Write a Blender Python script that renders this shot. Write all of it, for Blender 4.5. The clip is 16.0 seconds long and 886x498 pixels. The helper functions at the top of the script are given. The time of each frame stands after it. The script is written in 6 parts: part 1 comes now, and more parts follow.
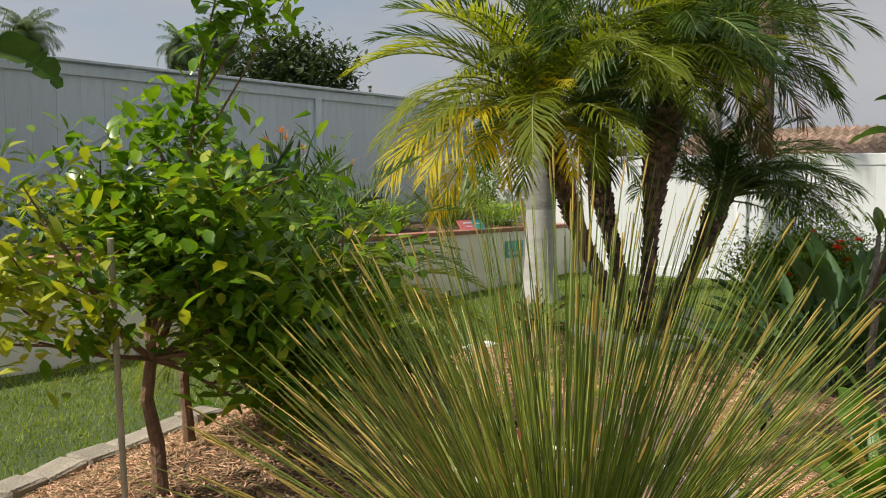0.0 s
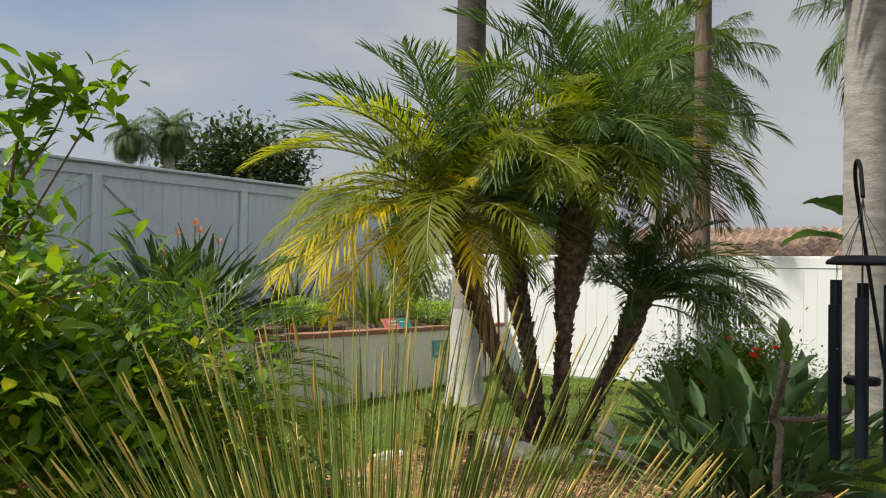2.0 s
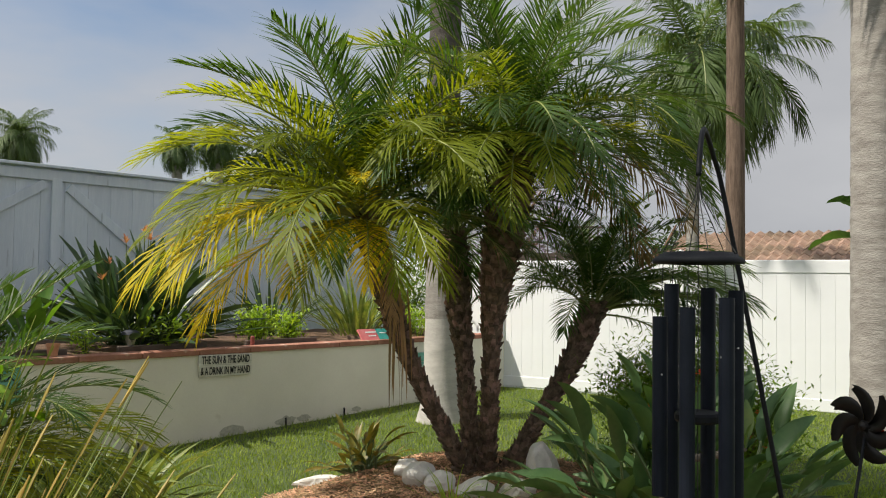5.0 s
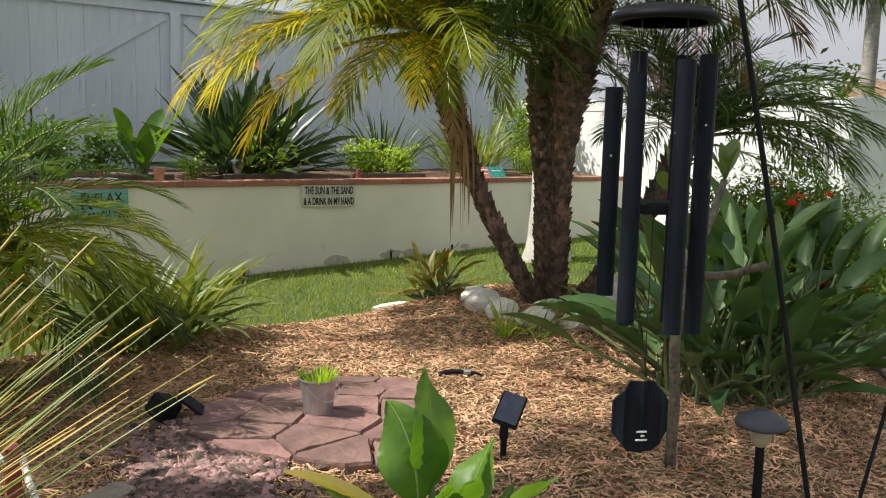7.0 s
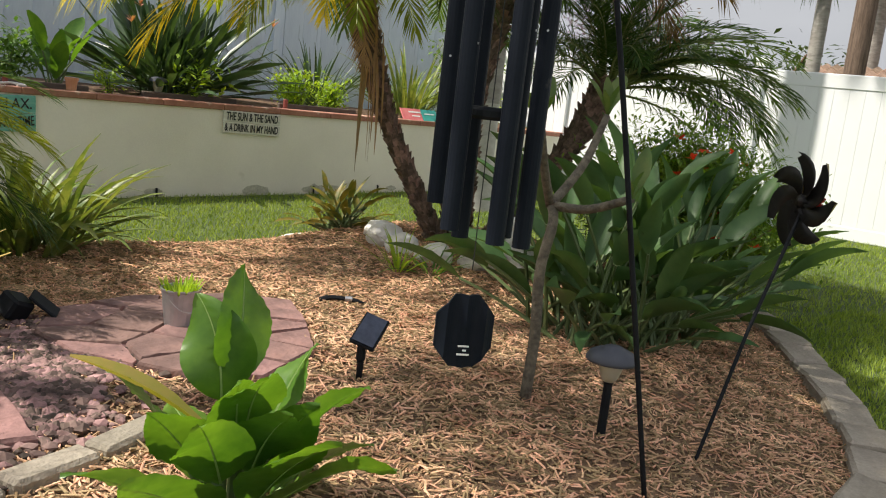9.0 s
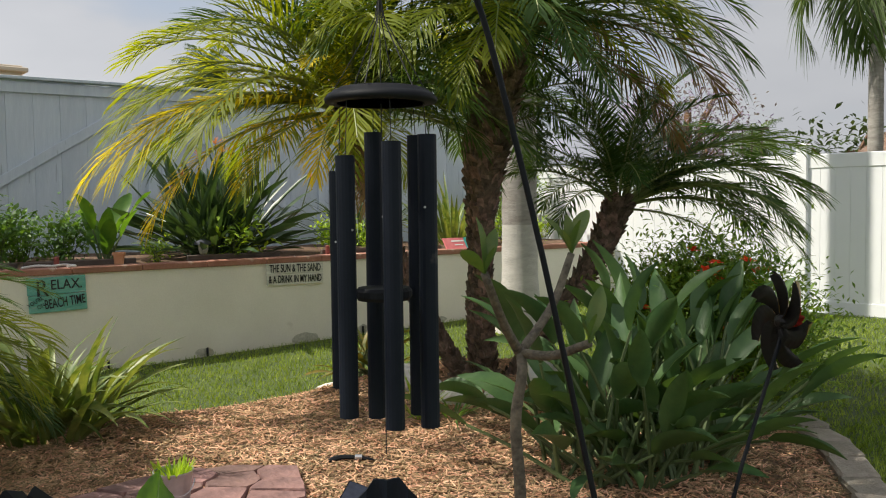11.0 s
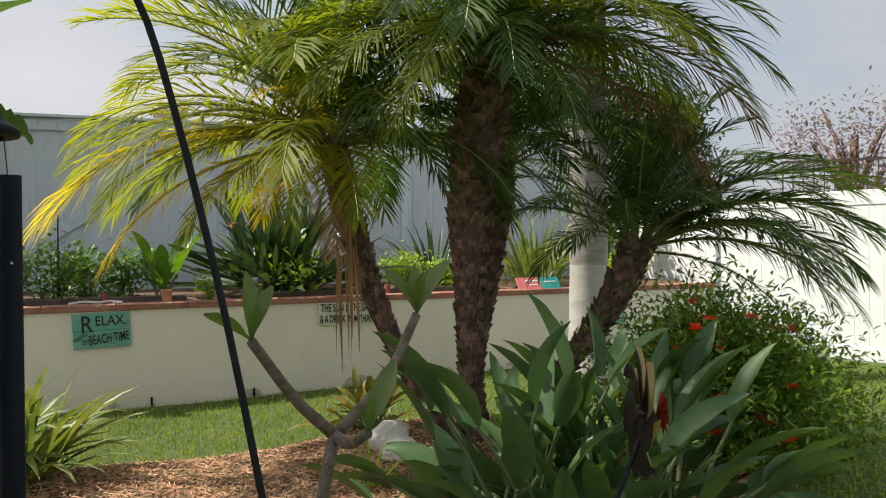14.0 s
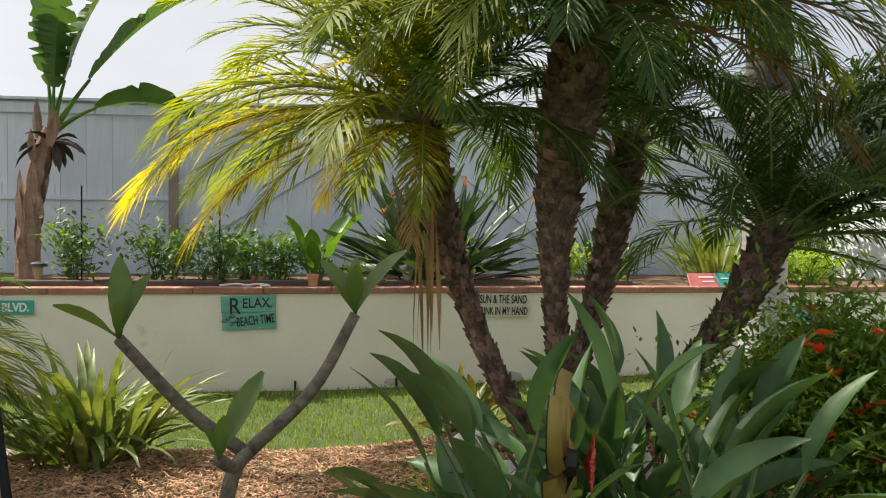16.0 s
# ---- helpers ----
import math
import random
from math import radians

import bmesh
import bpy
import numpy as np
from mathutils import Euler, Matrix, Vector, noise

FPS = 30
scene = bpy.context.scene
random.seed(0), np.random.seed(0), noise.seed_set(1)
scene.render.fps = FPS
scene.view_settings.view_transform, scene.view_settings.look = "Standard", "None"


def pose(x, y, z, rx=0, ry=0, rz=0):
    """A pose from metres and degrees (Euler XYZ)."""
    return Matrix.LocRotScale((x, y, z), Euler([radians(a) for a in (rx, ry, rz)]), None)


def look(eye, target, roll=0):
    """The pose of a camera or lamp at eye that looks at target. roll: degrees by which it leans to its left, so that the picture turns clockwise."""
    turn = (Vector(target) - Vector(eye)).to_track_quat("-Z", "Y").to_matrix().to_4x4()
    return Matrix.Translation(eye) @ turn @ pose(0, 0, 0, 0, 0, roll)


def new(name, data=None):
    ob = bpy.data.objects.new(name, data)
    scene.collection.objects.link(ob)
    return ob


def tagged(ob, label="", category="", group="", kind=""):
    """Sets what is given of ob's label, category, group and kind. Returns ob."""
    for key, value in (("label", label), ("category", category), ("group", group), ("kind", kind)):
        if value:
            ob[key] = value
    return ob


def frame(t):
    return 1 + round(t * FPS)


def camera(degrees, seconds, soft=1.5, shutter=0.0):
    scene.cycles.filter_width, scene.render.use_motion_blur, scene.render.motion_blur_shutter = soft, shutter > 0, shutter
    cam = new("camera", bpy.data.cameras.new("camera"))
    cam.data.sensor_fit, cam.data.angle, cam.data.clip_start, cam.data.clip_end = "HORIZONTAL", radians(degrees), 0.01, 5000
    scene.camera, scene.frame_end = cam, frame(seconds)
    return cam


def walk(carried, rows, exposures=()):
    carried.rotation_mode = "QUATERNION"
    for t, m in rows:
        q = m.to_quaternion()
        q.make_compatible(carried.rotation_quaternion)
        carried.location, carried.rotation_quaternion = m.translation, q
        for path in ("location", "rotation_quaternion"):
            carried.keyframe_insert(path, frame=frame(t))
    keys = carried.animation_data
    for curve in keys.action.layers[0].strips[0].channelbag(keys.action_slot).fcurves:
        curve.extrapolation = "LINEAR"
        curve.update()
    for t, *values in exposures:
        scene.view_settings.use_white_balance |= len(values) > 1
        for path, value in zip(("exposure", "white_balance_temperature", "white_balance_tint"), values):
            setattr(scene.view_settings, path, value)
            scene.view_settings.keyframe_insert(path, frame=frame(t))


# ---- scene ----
cam = camera(53.7, 16.0, soft=1.1)
PATH = [
    (0, (0.31, 0.195, 1.466), (1.841, 1.473, 1.314), 0.2),
    (0.5, (0.389, 0.181, 1.48), (1.941, 1.441, 1.408), 0.8),
    (1, (0.502, 0.165, 1.524), (2.076, 1.398, 1.529), 1.8),
    (1.5, (0.634, 0.099, 1.52), (2.216, 1.322, 1.555), 1.7),
    (2, (0.839, 0.1, 1.526), (2.434, 1.305, 1.587), 1.1),
    (2.5, (1.041, 0.1, 1.563), (2.688, 1.231, 1.652), -0.0),
    (3, (1.315, 0.043, 1.552), (2.958, 1.179, 1.651), 0.1),
    (3.2, (1.397, -0.09, 1.523), (3.029, 1.061, 1.631), 0.1),
    (5.3, (2.29, -0.317, 1.533), (3.726, 1.072, 1.624), 1.1),
    (5.5, (2.417, -0.326, 1.478), (3.813, 1.103, 1.576), 1.1),
    (6, (2.611, -0.37, 1.421), (3.975, 1.092, 1.405), 1.2),
    (6.5, (2.747, -0.43, 1.351), (4.081, 1.055, 1.218), 1.3),
    (7, (2.804, -0.567, 1.31), (4.016, 1.003, 1.054), 1.5),
    (7.5, (2.855, -0.636, 1.254), (3.968, 0.987, 0.898), 1.8),
    (8, (2.914, -0.69, 1.208), (4.006, 0.934, 0.795), 3.2),
    (8.5, (2.961, -0.731, 1.191), (4.161, 0.819, 0.791), 6.2),
    (9, (3.096, -0.709, 1.184), (4.393, 0.773, 0.834), 6.5),
    (9.5, (3.207, -0.706, 1.213), (4.485, 0.81, 0.948), 3.2),
    (9.7, (3.245, -0.749, 1.242), (4.509, 0.786, 1.02), 2.2),
    (12, (3.858, -1.001, 1.387), (4.94, 0.679, 1.301), -0.9),
    (12.5, (4.137, -1.061, 1.393), (5.181, 0.642, 1.306), -0.3),
    (13, (4.366, -1.095, 1.379), (5.276, 0.684, 1.303), 0.7),
    (13.5, (4.543, -1.08, 1.4), (5.42, 0.717, 1.337), 0.3),
    (14, (4.765, -1.02, 1.399), (5.571, 0.81, 1.375), -0.5),
    (14.5, (5.031, -1.001, 1.382), (5.591, 0.918, 1.349), 0.1),
    (15, (5.265, -0.917, 1.379), (5.718, 1.031, 1.342), 0.1),
    (15.5, (5.492, -0.802, 1.365), (5.894, 1.157, 1.325), -0.1),
    (16, (5.663, -0.76, 1.389), (5.965, 1.216, 1.341), 0.5),
]
walk(cam, [(t, look(eye, target, roll)) for t, eye, target, roll in PATH],
     exposures=((0, 0.04), (1.5, 0.10), (3, 0.16), (5.5, 0.20), (7, 0.46), (8, 0.74), (9, 0.44), (9.5, 0.32), (12, 0.30), (13.5, 0.34), (14.5, 0.46), (16, 0.62)))

# ---- light ----
SUN_AZ, SUN_EL = 148.0, 52.0  # direction towards the sun, degrees from +x and above the ground
world = bpy.data.worlds.new("sky")
scene.world = world
world.use_nodes = True
wn, wl = world.node_tree.nodes, world.node_tree.links
wn.clear()
w_out = wn.new("ShaderNodeOutputWorld")
w_sky = wn.new("ShaderNodeTexSky")
w_sky.sky_type = "NISHITA"
w_sky.sun_disc = False
w_sky.sun_elevation = radians(SUN_EL)
w_sky.sun_rotation = radians(90 - SUN_AZ)
w_sky.air_density, w_sky.dust_density, w_sky.ozone_density = 1.0, 1.2, 1.5
w_bg = wn.new("ShaderNodeBackground")
w_bg.inputs["Strength"].default_value = 0.105
w_cl = wn.new("ShaderNodeBackground")
w_cl.inputs["Strength"].default_value = 0.60
w_tc = wn.new("ShaderNodeTexCoord")
w_map = wn.new("ShaderNodeMapping")
w_map.inputs["Scale"].default_value = (1.0, 1.0, 2.6)
w_map.inputs["Location"].default_value = (0.35, 0.1, 0.2)
w_noise = wn.new("ShaderNodeTexNoise")
w_noise.inputs["Scale"].default_value = 1.7
w_noise.inputs["Detail"].default_value = 6
w_noise.inputs["Roughness"].default_value = 0.5
w_ramp = wn.new("ShaderNodeValToRGB")
w_ramp.color_ramp.elements[0].position = 0.22
w_ramp.color_ramp.elements[1].position = 0.46
w_tone = wn.new("ShaderNodeValToRGB")
w_tone.color_ramp.elements[0].position = 0.40
w_tone.color_ramp.elements[0].color = (0.72, 0.74, 0.79, 1)
w_tone.color_ramp.elements[1].position = 0.75
w_tone.color_ramp.elements[1].color = (0.96, 0.97, 1.0, 1)
w_mix = wn.new("ShaderNodeMixShader")
wl.new(w_tc.outputs["Generated"], w_map.inputs["Vector"])
wl.new(w_map.outputs["Vector"], w_noise.inputs["Vector"])
wl.new(w_noise.outputs["Fac"], w_ramp.inputs["Fac"])
wl.new(w_noise.outputs["Fac"], w_tone.inputs["Fac"])
# clouds are brighter towards the sun
sun_to = Vector((math.cos(radians(SUN_AZ)) * math.cos(radians(SUN_EL)), math.sin(radians(SUN_AZ)) * math.cos(radians(SUN_EL)), math.sin(radians(SUN_EL))))
w_dot = wn.new("ShaderNodeVectorMath")
w_dot.operation = "DOT_PRODUCT"
w_dot.inputs[1].default_value = sun_to
w_rng = wn.new("ShaderNodeMapRange")
w_rng.inputs["From Min"].default_value, w_rng.inputs["From Max"].default_value = -0.5, 1.0
w_rng.inputs["To Min"].default_value, w_rng.inputs["To Max"].default_value = 0.80, 1.27
w_mul = wn.new("ShaderNodeVectorMath")
w_mul.operation = "SCALE"
wl.new(w_tc.outputs["Generated"], w_dot.inputs[0])
wl.new(w_dot.outputs["Value"], w_rng.inputs["Value"])
wl.new(w_tone.outputs["Color"], w_mul.inputs[0])
wl.new(w_rng.outputs["Result"], w_mul.inputs["Scale"])
wl.new(w_mul.outputs["Vector"], w_cl.inputs["Color"])
wl.new(w_sky.outputs["Color"], w_bg.inputs["Color"])
wl.new(w_ramp.outputs["Color"], w_mix.inputs["Fac"])
wl.new(w_bg.outputs["Background"], w_mix.inputs[1])
wl.new(w_cl.outputs["Background"], w_mix.inputs[2])
wl.new(w_mix.outputs["Shader"], w_out.inputs["Surface"])

sun_data = bpy.data.lights.new("sun", "SUN")
sun_data.energy, sun_data.angle, sun_data.color = 5.0, radians(0.6), (1.0, 0.93, 0.80)
sun = new("sun", sun_data)
sun.matrix_world = look(sun_to * 40, (0, 0, 0))


# ---- materials ----
def material(name, a, b=None, scale=8.0, rough=0.7, metal=0.0, bump=0.0, bump_scale=40.0, through_light=0.0, island=0.0, each=0.0,
             stretch=(1, 1, 1), fine=None, gloss=0.5, spots=None):
    """A node material: two colours mixed by noise in object space, finer grain, relief, and a share of light let through (leaves)."""
    m = bpy.data.materials.new(name)
    m.use_nodes = True
    n, l = m.node_tree.nodes, m.node_tree.links
    n.clear()
    out = n.new("ShaderNodeOutputMaterial")
    p = n.new("ShaderNodeBsdfPrincipled")
    p.inputs["Roughness"].default_value = rough
    p.inputs["Metallic"].default_value = metal
    p.inputs["Specular IOR Level"].default_value = gloss
    tc = n.new("ShaderNodeTexCoord")
    mp = n.new("ShaderNodeMapping")
    mp.inputs["Scale"].default_value = stretch
    l.new(tc.outputs["Object"], mp.inputs["Vector"])
    n1 = n.new("ShaderNodeTexNoise")
    n1.inputs["Scale"].default_value = scale
    n1.inputs["Detail"].default_value = 5
    n1.inputs["Roughness"].default_value = 0.6
    l.new(mp.outputs["Vector"], n1.inputs["Vector"])
    ramp = n.new("ShaderNodeValToRGB")
    ramp.color_ramp.elements[0].position, ramp.color_ramp.elements[1].position = 0.33, 0.67
    ramp.color_ramp.elements[0].color = (*a, 1)
    ramp.color_ramp.elements[1].color = (*(b or a), 1)
    l.new(n1.outputs["Fac"], ramp.inputs["Fac"])
    col = ramp.outputs["Color"]
    if spots:
        n3 = n.new("ShaderNodeTexNoise")
        n3.inputs["Scale"].default_value = spots[1]
        n3.inputs["Detail"].default_value = 4
        l.new(mp.outputs["Vector"], n3.inputs["Vector"])
        r3 = n.new("ShaderNodeValToRGB")
        r3.color_ramp.elements[0].position, r3.color_ramp.elements[1].position = spots[2], spots[2] + 0.08
        l.new(n3.outputs["Fac"], r3.inputs["Fac"])
        mx = n.new("ShaderNodeMix")
        mx.data_type = "RGBA"
        l.new(r3.outputs["Color"], mx.inputs["Factor"])
        l.new(col, mx.inputs["A"])
        mx.inputs["B"].default_value = (*spots[0], 1)
        col = mx.outputs["Result"]
    if fine:
        n2 = n.new("ShaderNodeTexNoise")
        n2.inputs["Scale"].default_value = fine[0]
        n2.inputs["Detail"].default_value = 3
        l.new(mp.outputs["Vector"], n2.inputs["Vector"])
        mr = n.new("ShaderNodeMapRange")
        mr.inputs["To Min"].default_value, mr.inputs["To Max"].default_value = 1 - fine[1], 1 + fine[1]
        l.new(n2.outputs["Fac"], mr.inputs["Value"])
        mu = n.new("ShaderNodeMix")
        mu.data_type, mu.blend_type = "RGBA", "MULTIPLY"
        mu.inputs["Factor"].default_value = 1.0
        l.new(col, mu.inputs["A"])
        l.new(mr.outputs["Result"], mu.inputs["B"])
        col = mu.outputs["Result"]
    if island or each:
        hs = n.new("ShaderNodeHueSaturation")
        src = n.new("ShaderNodeNewGeometry").outputs["Random Per Island"] if island else n.new("ShaderNodeObjectInfo").outputs["Random"]
        amount = island or each
        mr = n.new("ShaderNodeMapRange")
        mr.inputs["To Min"].default_value, mr.inputs["To Max"].default_value = 1 - amount, 1 + amount
        l.new(src, mr.inputs["Value"])
        l.new(mr.outputs["Result"], hs.inputs["Value"])
        mh = n.new("ShaderNodeMapRange")
        mh.inputs["To Min"].default_value, mh.inputs["To Max"].default_value = 0.5 + amount * 0.04, 0.5 - amount * 0.04
        l.new(src, mh.inputs["Value"])
        l.new(mh.outputs["Result"], hs.inputs["Hue"])
        l.new(col, hs.inputs["Color"])
        col = hs.outputs["Color"]
    l.new(col, p.inputs["Base Color"])
    if bump:
        nb = n.new("ShaderNodeTexNoise")
        nb.inputs["Scale"].default_value = bump_scale
        nb.inputs["Detail"].default_value = 6
        l.new(mp.outputs["Vector"], nb.inputs["Vector"])
        bp = n.new("ShaderNodeBump")
        bp.inputs["Strength"].default_value = bump
        bp.inputs["Distance"].default_value = 0.02
        l.new(nb.outputs["Fac"], bp.inputs["Height"])
        l.new(bp.outputs["Normal"], p.inputs["Normal"])
    shader = p.outputs["BSDF"]
    if through_light:
        tr = n.new("ShaderNodeBsdfTranslucent")
        warm = n.new("ShaderNodeMix")
        warm.data_type, warm.blend_type = "RGBA", "MULTIPLY"
        warm.inputs["Factor"].default_value = 1.0
        warm.inputs["B"].default_value = (1.9, 1.75, 0.6, 1)
        l.new(col, warm.inputs["A"])
        l.new(warm.outputs["Result"], tr.inputs["Color"])
        mx = n.new("ShaderNodeMixShader")
        mx.inputs["Fac"].default_value = through_light
        l.new(shader, mx.inputs[1])
        l.new(tr.outputs["BSDF"], mx.inputs[2])
        shader = mx.outputs["Shader"]
    l.new(shader, out.inputs["Surface"])
    return m


M_LAWN_SOIL = material("lawn_soil", (0.045, 0.07, 0.02), (0.08, 0.11, 0.03), 3.0, 0.95, bump=0.5, fine=(90, 0.4))
M_GRASS = material("grass_blade", (0.15, 0.23, 0.03), (0.25, 0.33, 0.06), 1.3, 0.6, through_light=0.35, island=0.35)
M_MULCH = material("mulch_ground", (0.11, 0.065, 0.038), (0.28, 0.175, 0.10), 14, 0.95, bump=1.0, bump_scale=70, fine=(150, 0.5), stretch=(1, 1.6, 1))
M_CHIP = material("mulch_chip", (0.31, 0.18, 0.094), (0.66, 0.445, 0.265), 5, 0.9, island=0.65, fine=(120, 0.3))
M_SOIL = material("planter_soil", (0.09, 0.055, 0.035), (0.20, 0.12, 0.075), 10, 0.95, bump=0.8, bump_scale=60, fine=(80, 0.4))
M_STUCCO = material("cream_stucco", (0.76, 0.72, 0.63), (0.83, 0.79, 0.70), 1.6, 0.9, bump=0.18, bump_scale=120, fine=(60, 0.05), spots=((0.55, 0.50, 0.41), 2.2, 0.70))
M_STAIN = material("damp_stain", (0.40, 0.385, 0.31), (0.58, 0.55, 0.46), 14, 0.95, bump=0.3, fine=(40, 0.4))
M_CAP = material("red_cap_brick", (0.27, 0.115, 0.075), (0.37, 0.18, 0.125), 6, 0.85, bump=0.3, bump_scale=80, each=0.14, fine=(60, 0.15), spots=((0.55, 0.40, 0.31), 9, 0.62))
M_GREYPAINT = material("grey_blue_painted_wood", (0.56, 0.63, 0.73), (0.65, 0.715, 0.80), 2.0, 0.7, bump=0.15, bump_scale=30, each=0.05, stretch=(6, 6, 0.7), fine=(18, 0.07), spots=((0.36, 0.41, 0.48), 3, 0.68))
M_GREYGAP = material("weathered_gap", (0.26, 0.29, 0.33), (0.34, 0.37, 0.41), 5, 0.9)
M_POSTBROWN = material("bare_post_wood", (0.22, 0.18, 0.15), (0.32, 0.27, 0.23), 5, 0.85, stretch=(5, 5, 0.6), fine=(40, 0.2))
M_VINYL = material("white_vinyl", (0.78, 0.80, 0.825), (0.81, 0.83, 0.855), 1.2, 0.45, fine=(8, 0.02))
M_BARK = material("palm_bark", (0.075, 0.05, 0.036), (0.27, 0.185, 0.135), 16, 0.95, bump=0.8, bump_scale=60, fine=(60, 0.4), island=0.55)
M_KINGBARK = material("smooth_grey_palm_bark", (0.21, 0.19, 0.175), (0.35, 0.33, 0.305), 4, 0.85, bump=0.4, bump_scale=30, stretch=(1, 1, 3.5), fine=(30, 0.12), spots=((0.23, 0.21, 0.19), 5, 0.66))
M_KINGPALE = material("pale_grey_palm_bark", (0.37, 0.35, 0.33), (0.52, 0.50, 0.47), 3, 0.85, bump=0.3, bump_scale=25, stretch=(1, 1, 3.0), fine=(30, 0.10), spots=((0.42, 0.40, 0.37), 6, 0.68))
# the same bark darkened for shade, for the upper trunk
M_KINGSHADE = material("shaded_palm_bark", (0.045, 0.038, 0.034), (0.10, 0.088, 0.078), 4, 0.9, bump=0.5, bump_scale=30, stretch=(1, 1, 3.5), fine=(30, 0.2), spots=((0.13, 0.115, 0.10), 5, 0.66))
M_BROWNBARK = material("brown_palm_bark", (0.10, 0.066, 0.048), (0.22, 0.155, 0.12), 5, 0.95, bump=0.8, stretch=(5, 5, 0.5), fine=(30, 0.3))
M_FROND = material("green_frond", (0.034, 0.082, 0.020), (0.076, 0.132, 0.030), 3, 0.50, through_light=0.42, gloss=0.35, each=0.30)
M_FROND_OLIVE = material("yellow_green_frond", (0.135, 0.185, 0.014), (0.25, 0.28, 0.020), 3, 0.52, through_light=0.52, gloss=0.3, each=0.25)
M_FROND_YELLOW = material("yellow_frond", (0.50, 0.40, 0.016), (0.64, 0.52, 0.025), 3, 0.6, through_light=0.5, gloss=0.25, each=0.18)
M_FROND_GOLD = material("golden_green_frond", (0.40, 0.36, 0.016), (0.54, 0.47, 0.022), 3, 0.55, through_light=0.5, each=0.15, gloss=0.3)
M_FROND_DRY = material("dry_frond", (0.22, 0.14, 0.07), (0.36, 0.24, 0.12), 4, 0.8, through_light=0.15, each=0.2)
M_RACHIS = material("frond_stalk", (0.16, 0.20, 0.05), (0.24, 0.26, 0.08), 4, 0.5)
M_FARPALM = material("far_palm_frond", (0.05, 0.10, 0.03), (0.10, 0.15, 0.045), 1, 0.6, through_light=0.3, each=0.2)
M_FARTREE = material("dark_hedge_leaf", (0.035, 0.06, 0.025), (0.06, 0.09, 0.035), 1, 0.7, through_light=0.2, island=0.35)
M_JACARANDA = material("mauve_blossom", (0.20, 0.17, 0.26), (0.30, 0.26, 0.38), 1, 0.8, through_light=0.2, island=0.2)
M_CITRUS = material("citrus_leaf", (0.062, 0.155, 0.012), (0.175, 0.30, 0.020), 5, 0.32, through_light=0.40, island=0.35)
M_CITRUS_YELLOW = material("yellow_green_citrus_leaf", (0.26, 0.33, 0.025), (0.40, 0.42, 0.04), 5, 0.42, through_light=0.36, island=0.2)
M_CITRUS_BARK = material("citrus_bark", (0.16, 0.09, 0.055), (0.26, 0.155, 0.10), 12, 0.9, bump=0.5, fine=(50, 0.3))
M_BAMBOO = material("weathered_bamboo", (0.36, 0.30, 0.22), (0.46, 0.40, 0.30), 9, 0.7, stretch=(4, 4, 1))
M_REED = material("green_reed_stem", (0.075, 0.138, 0.018), (0.26, 0.285, 0.034), 1.4, 0.5, through_light=0.12, island=0.4)
M_REED_TIP = material("tan_reed_stem", (0.38, 0.29, 0.06), (0.52, 0.37, 0.09), 1.4, 0.6, through_light=0.12, island=0.3)
M_BOP = material("blue_green_paddle_leaf", (0.040, 0.095, 0.035), (0.088, 0.158, 0.058), 4, 0.46, through_light=0.2, island=0.3, fine=(60, 0.1), gloss=0.35)
M_BOP_STALK = material("leaf_stalk", (0.085, 0.13, 0.05), (0.13, 0.17, 0.065), 5, 0.5, island=0.2)
M_CANNA = material("bright_canna_leaf", (0.050, 0.135, 0.018), (0.125, 0.245, 0.030), 5, 0.36, through_light=0.36, island=0.35, fine=(40, 0.08))
M_CANNA_RIB = material("pale_leaf_rib", (0.20, 0.32, 0.09), (0.28, 0.38, 0.12), 9, 0.45, through_light=0.2)
M_CANNA_OLD = material("browning_canna_leaf", (0.30, 0.30, 0.05), (0.42, 0.30, 0.10), 8, 0.6, through_light=0.3)
M_AGAP = material("variegated_strap_leaf", (0.06, 0.12, 0.025), (0.24, 0.28, 0.09), 9, 0.45, through_light=0.25, island=0.35)
M_HERB = material("herb_leaf", (0.07, 0.16, 0.03), (0.13, 0.24, 0.05), 4, 0.5, through_light=0.35, island=0.35)
M_LIME = material("lime_herb_leaf", (0.22, 0.36, 0.03), (0.34, 0.46, 0.05), 4, 0.5, through_light=0.38, island=0.25)
M_DARKSTRAP = material("dark_strap_leaf", (0.024, 0.055, 0.024), (0.058, 0.105, 0.042), 5, 0.38, through_light=0.18, island=0.3)
M_POM = material("pomegranate_leaf", (0.075, 0.165, 0.02), (0.17, 0.265, 0.035), 4, 0.5, through_light=0.42, island=0.35)
M_RED = material("red_petal", (0.72, 0.05, 0.025), (0.82, 0.10, 0.04), 8, 0.5, through_light=0.4)
M_ORANGE = material("orange_petal", (0.42, 0.15, 0.09), (0.50, 0.28, 0.20), 8, 0.5, through_light=0.3)
M_CROTON = material("croton_leaf", (0.06, 0.10, 0.02), (0.25, 0.19, 0.04), 12, 0.45, through_light=0.3, island=0.5)
M_ROCK = material("white_rock", (0.70, 0.67, 0.63), (0.86, 0.84, 0.81), 7, 0.9, bump=0.9, bump_scale=18, fine=(40, 0.12), spots=((0.42, 0.36, 0.30), 6, 0.64))
M_FLAG = material("red_flagstone", (0.15, 0.088, 0.082), (0.275, 0.158, 0.142), 5, 0.88, bump=0.8, bump_scale=20, each=0.25, fine=(40, 0.12), spots=((0.26, 0.14, 0.12), 5, 0.64))
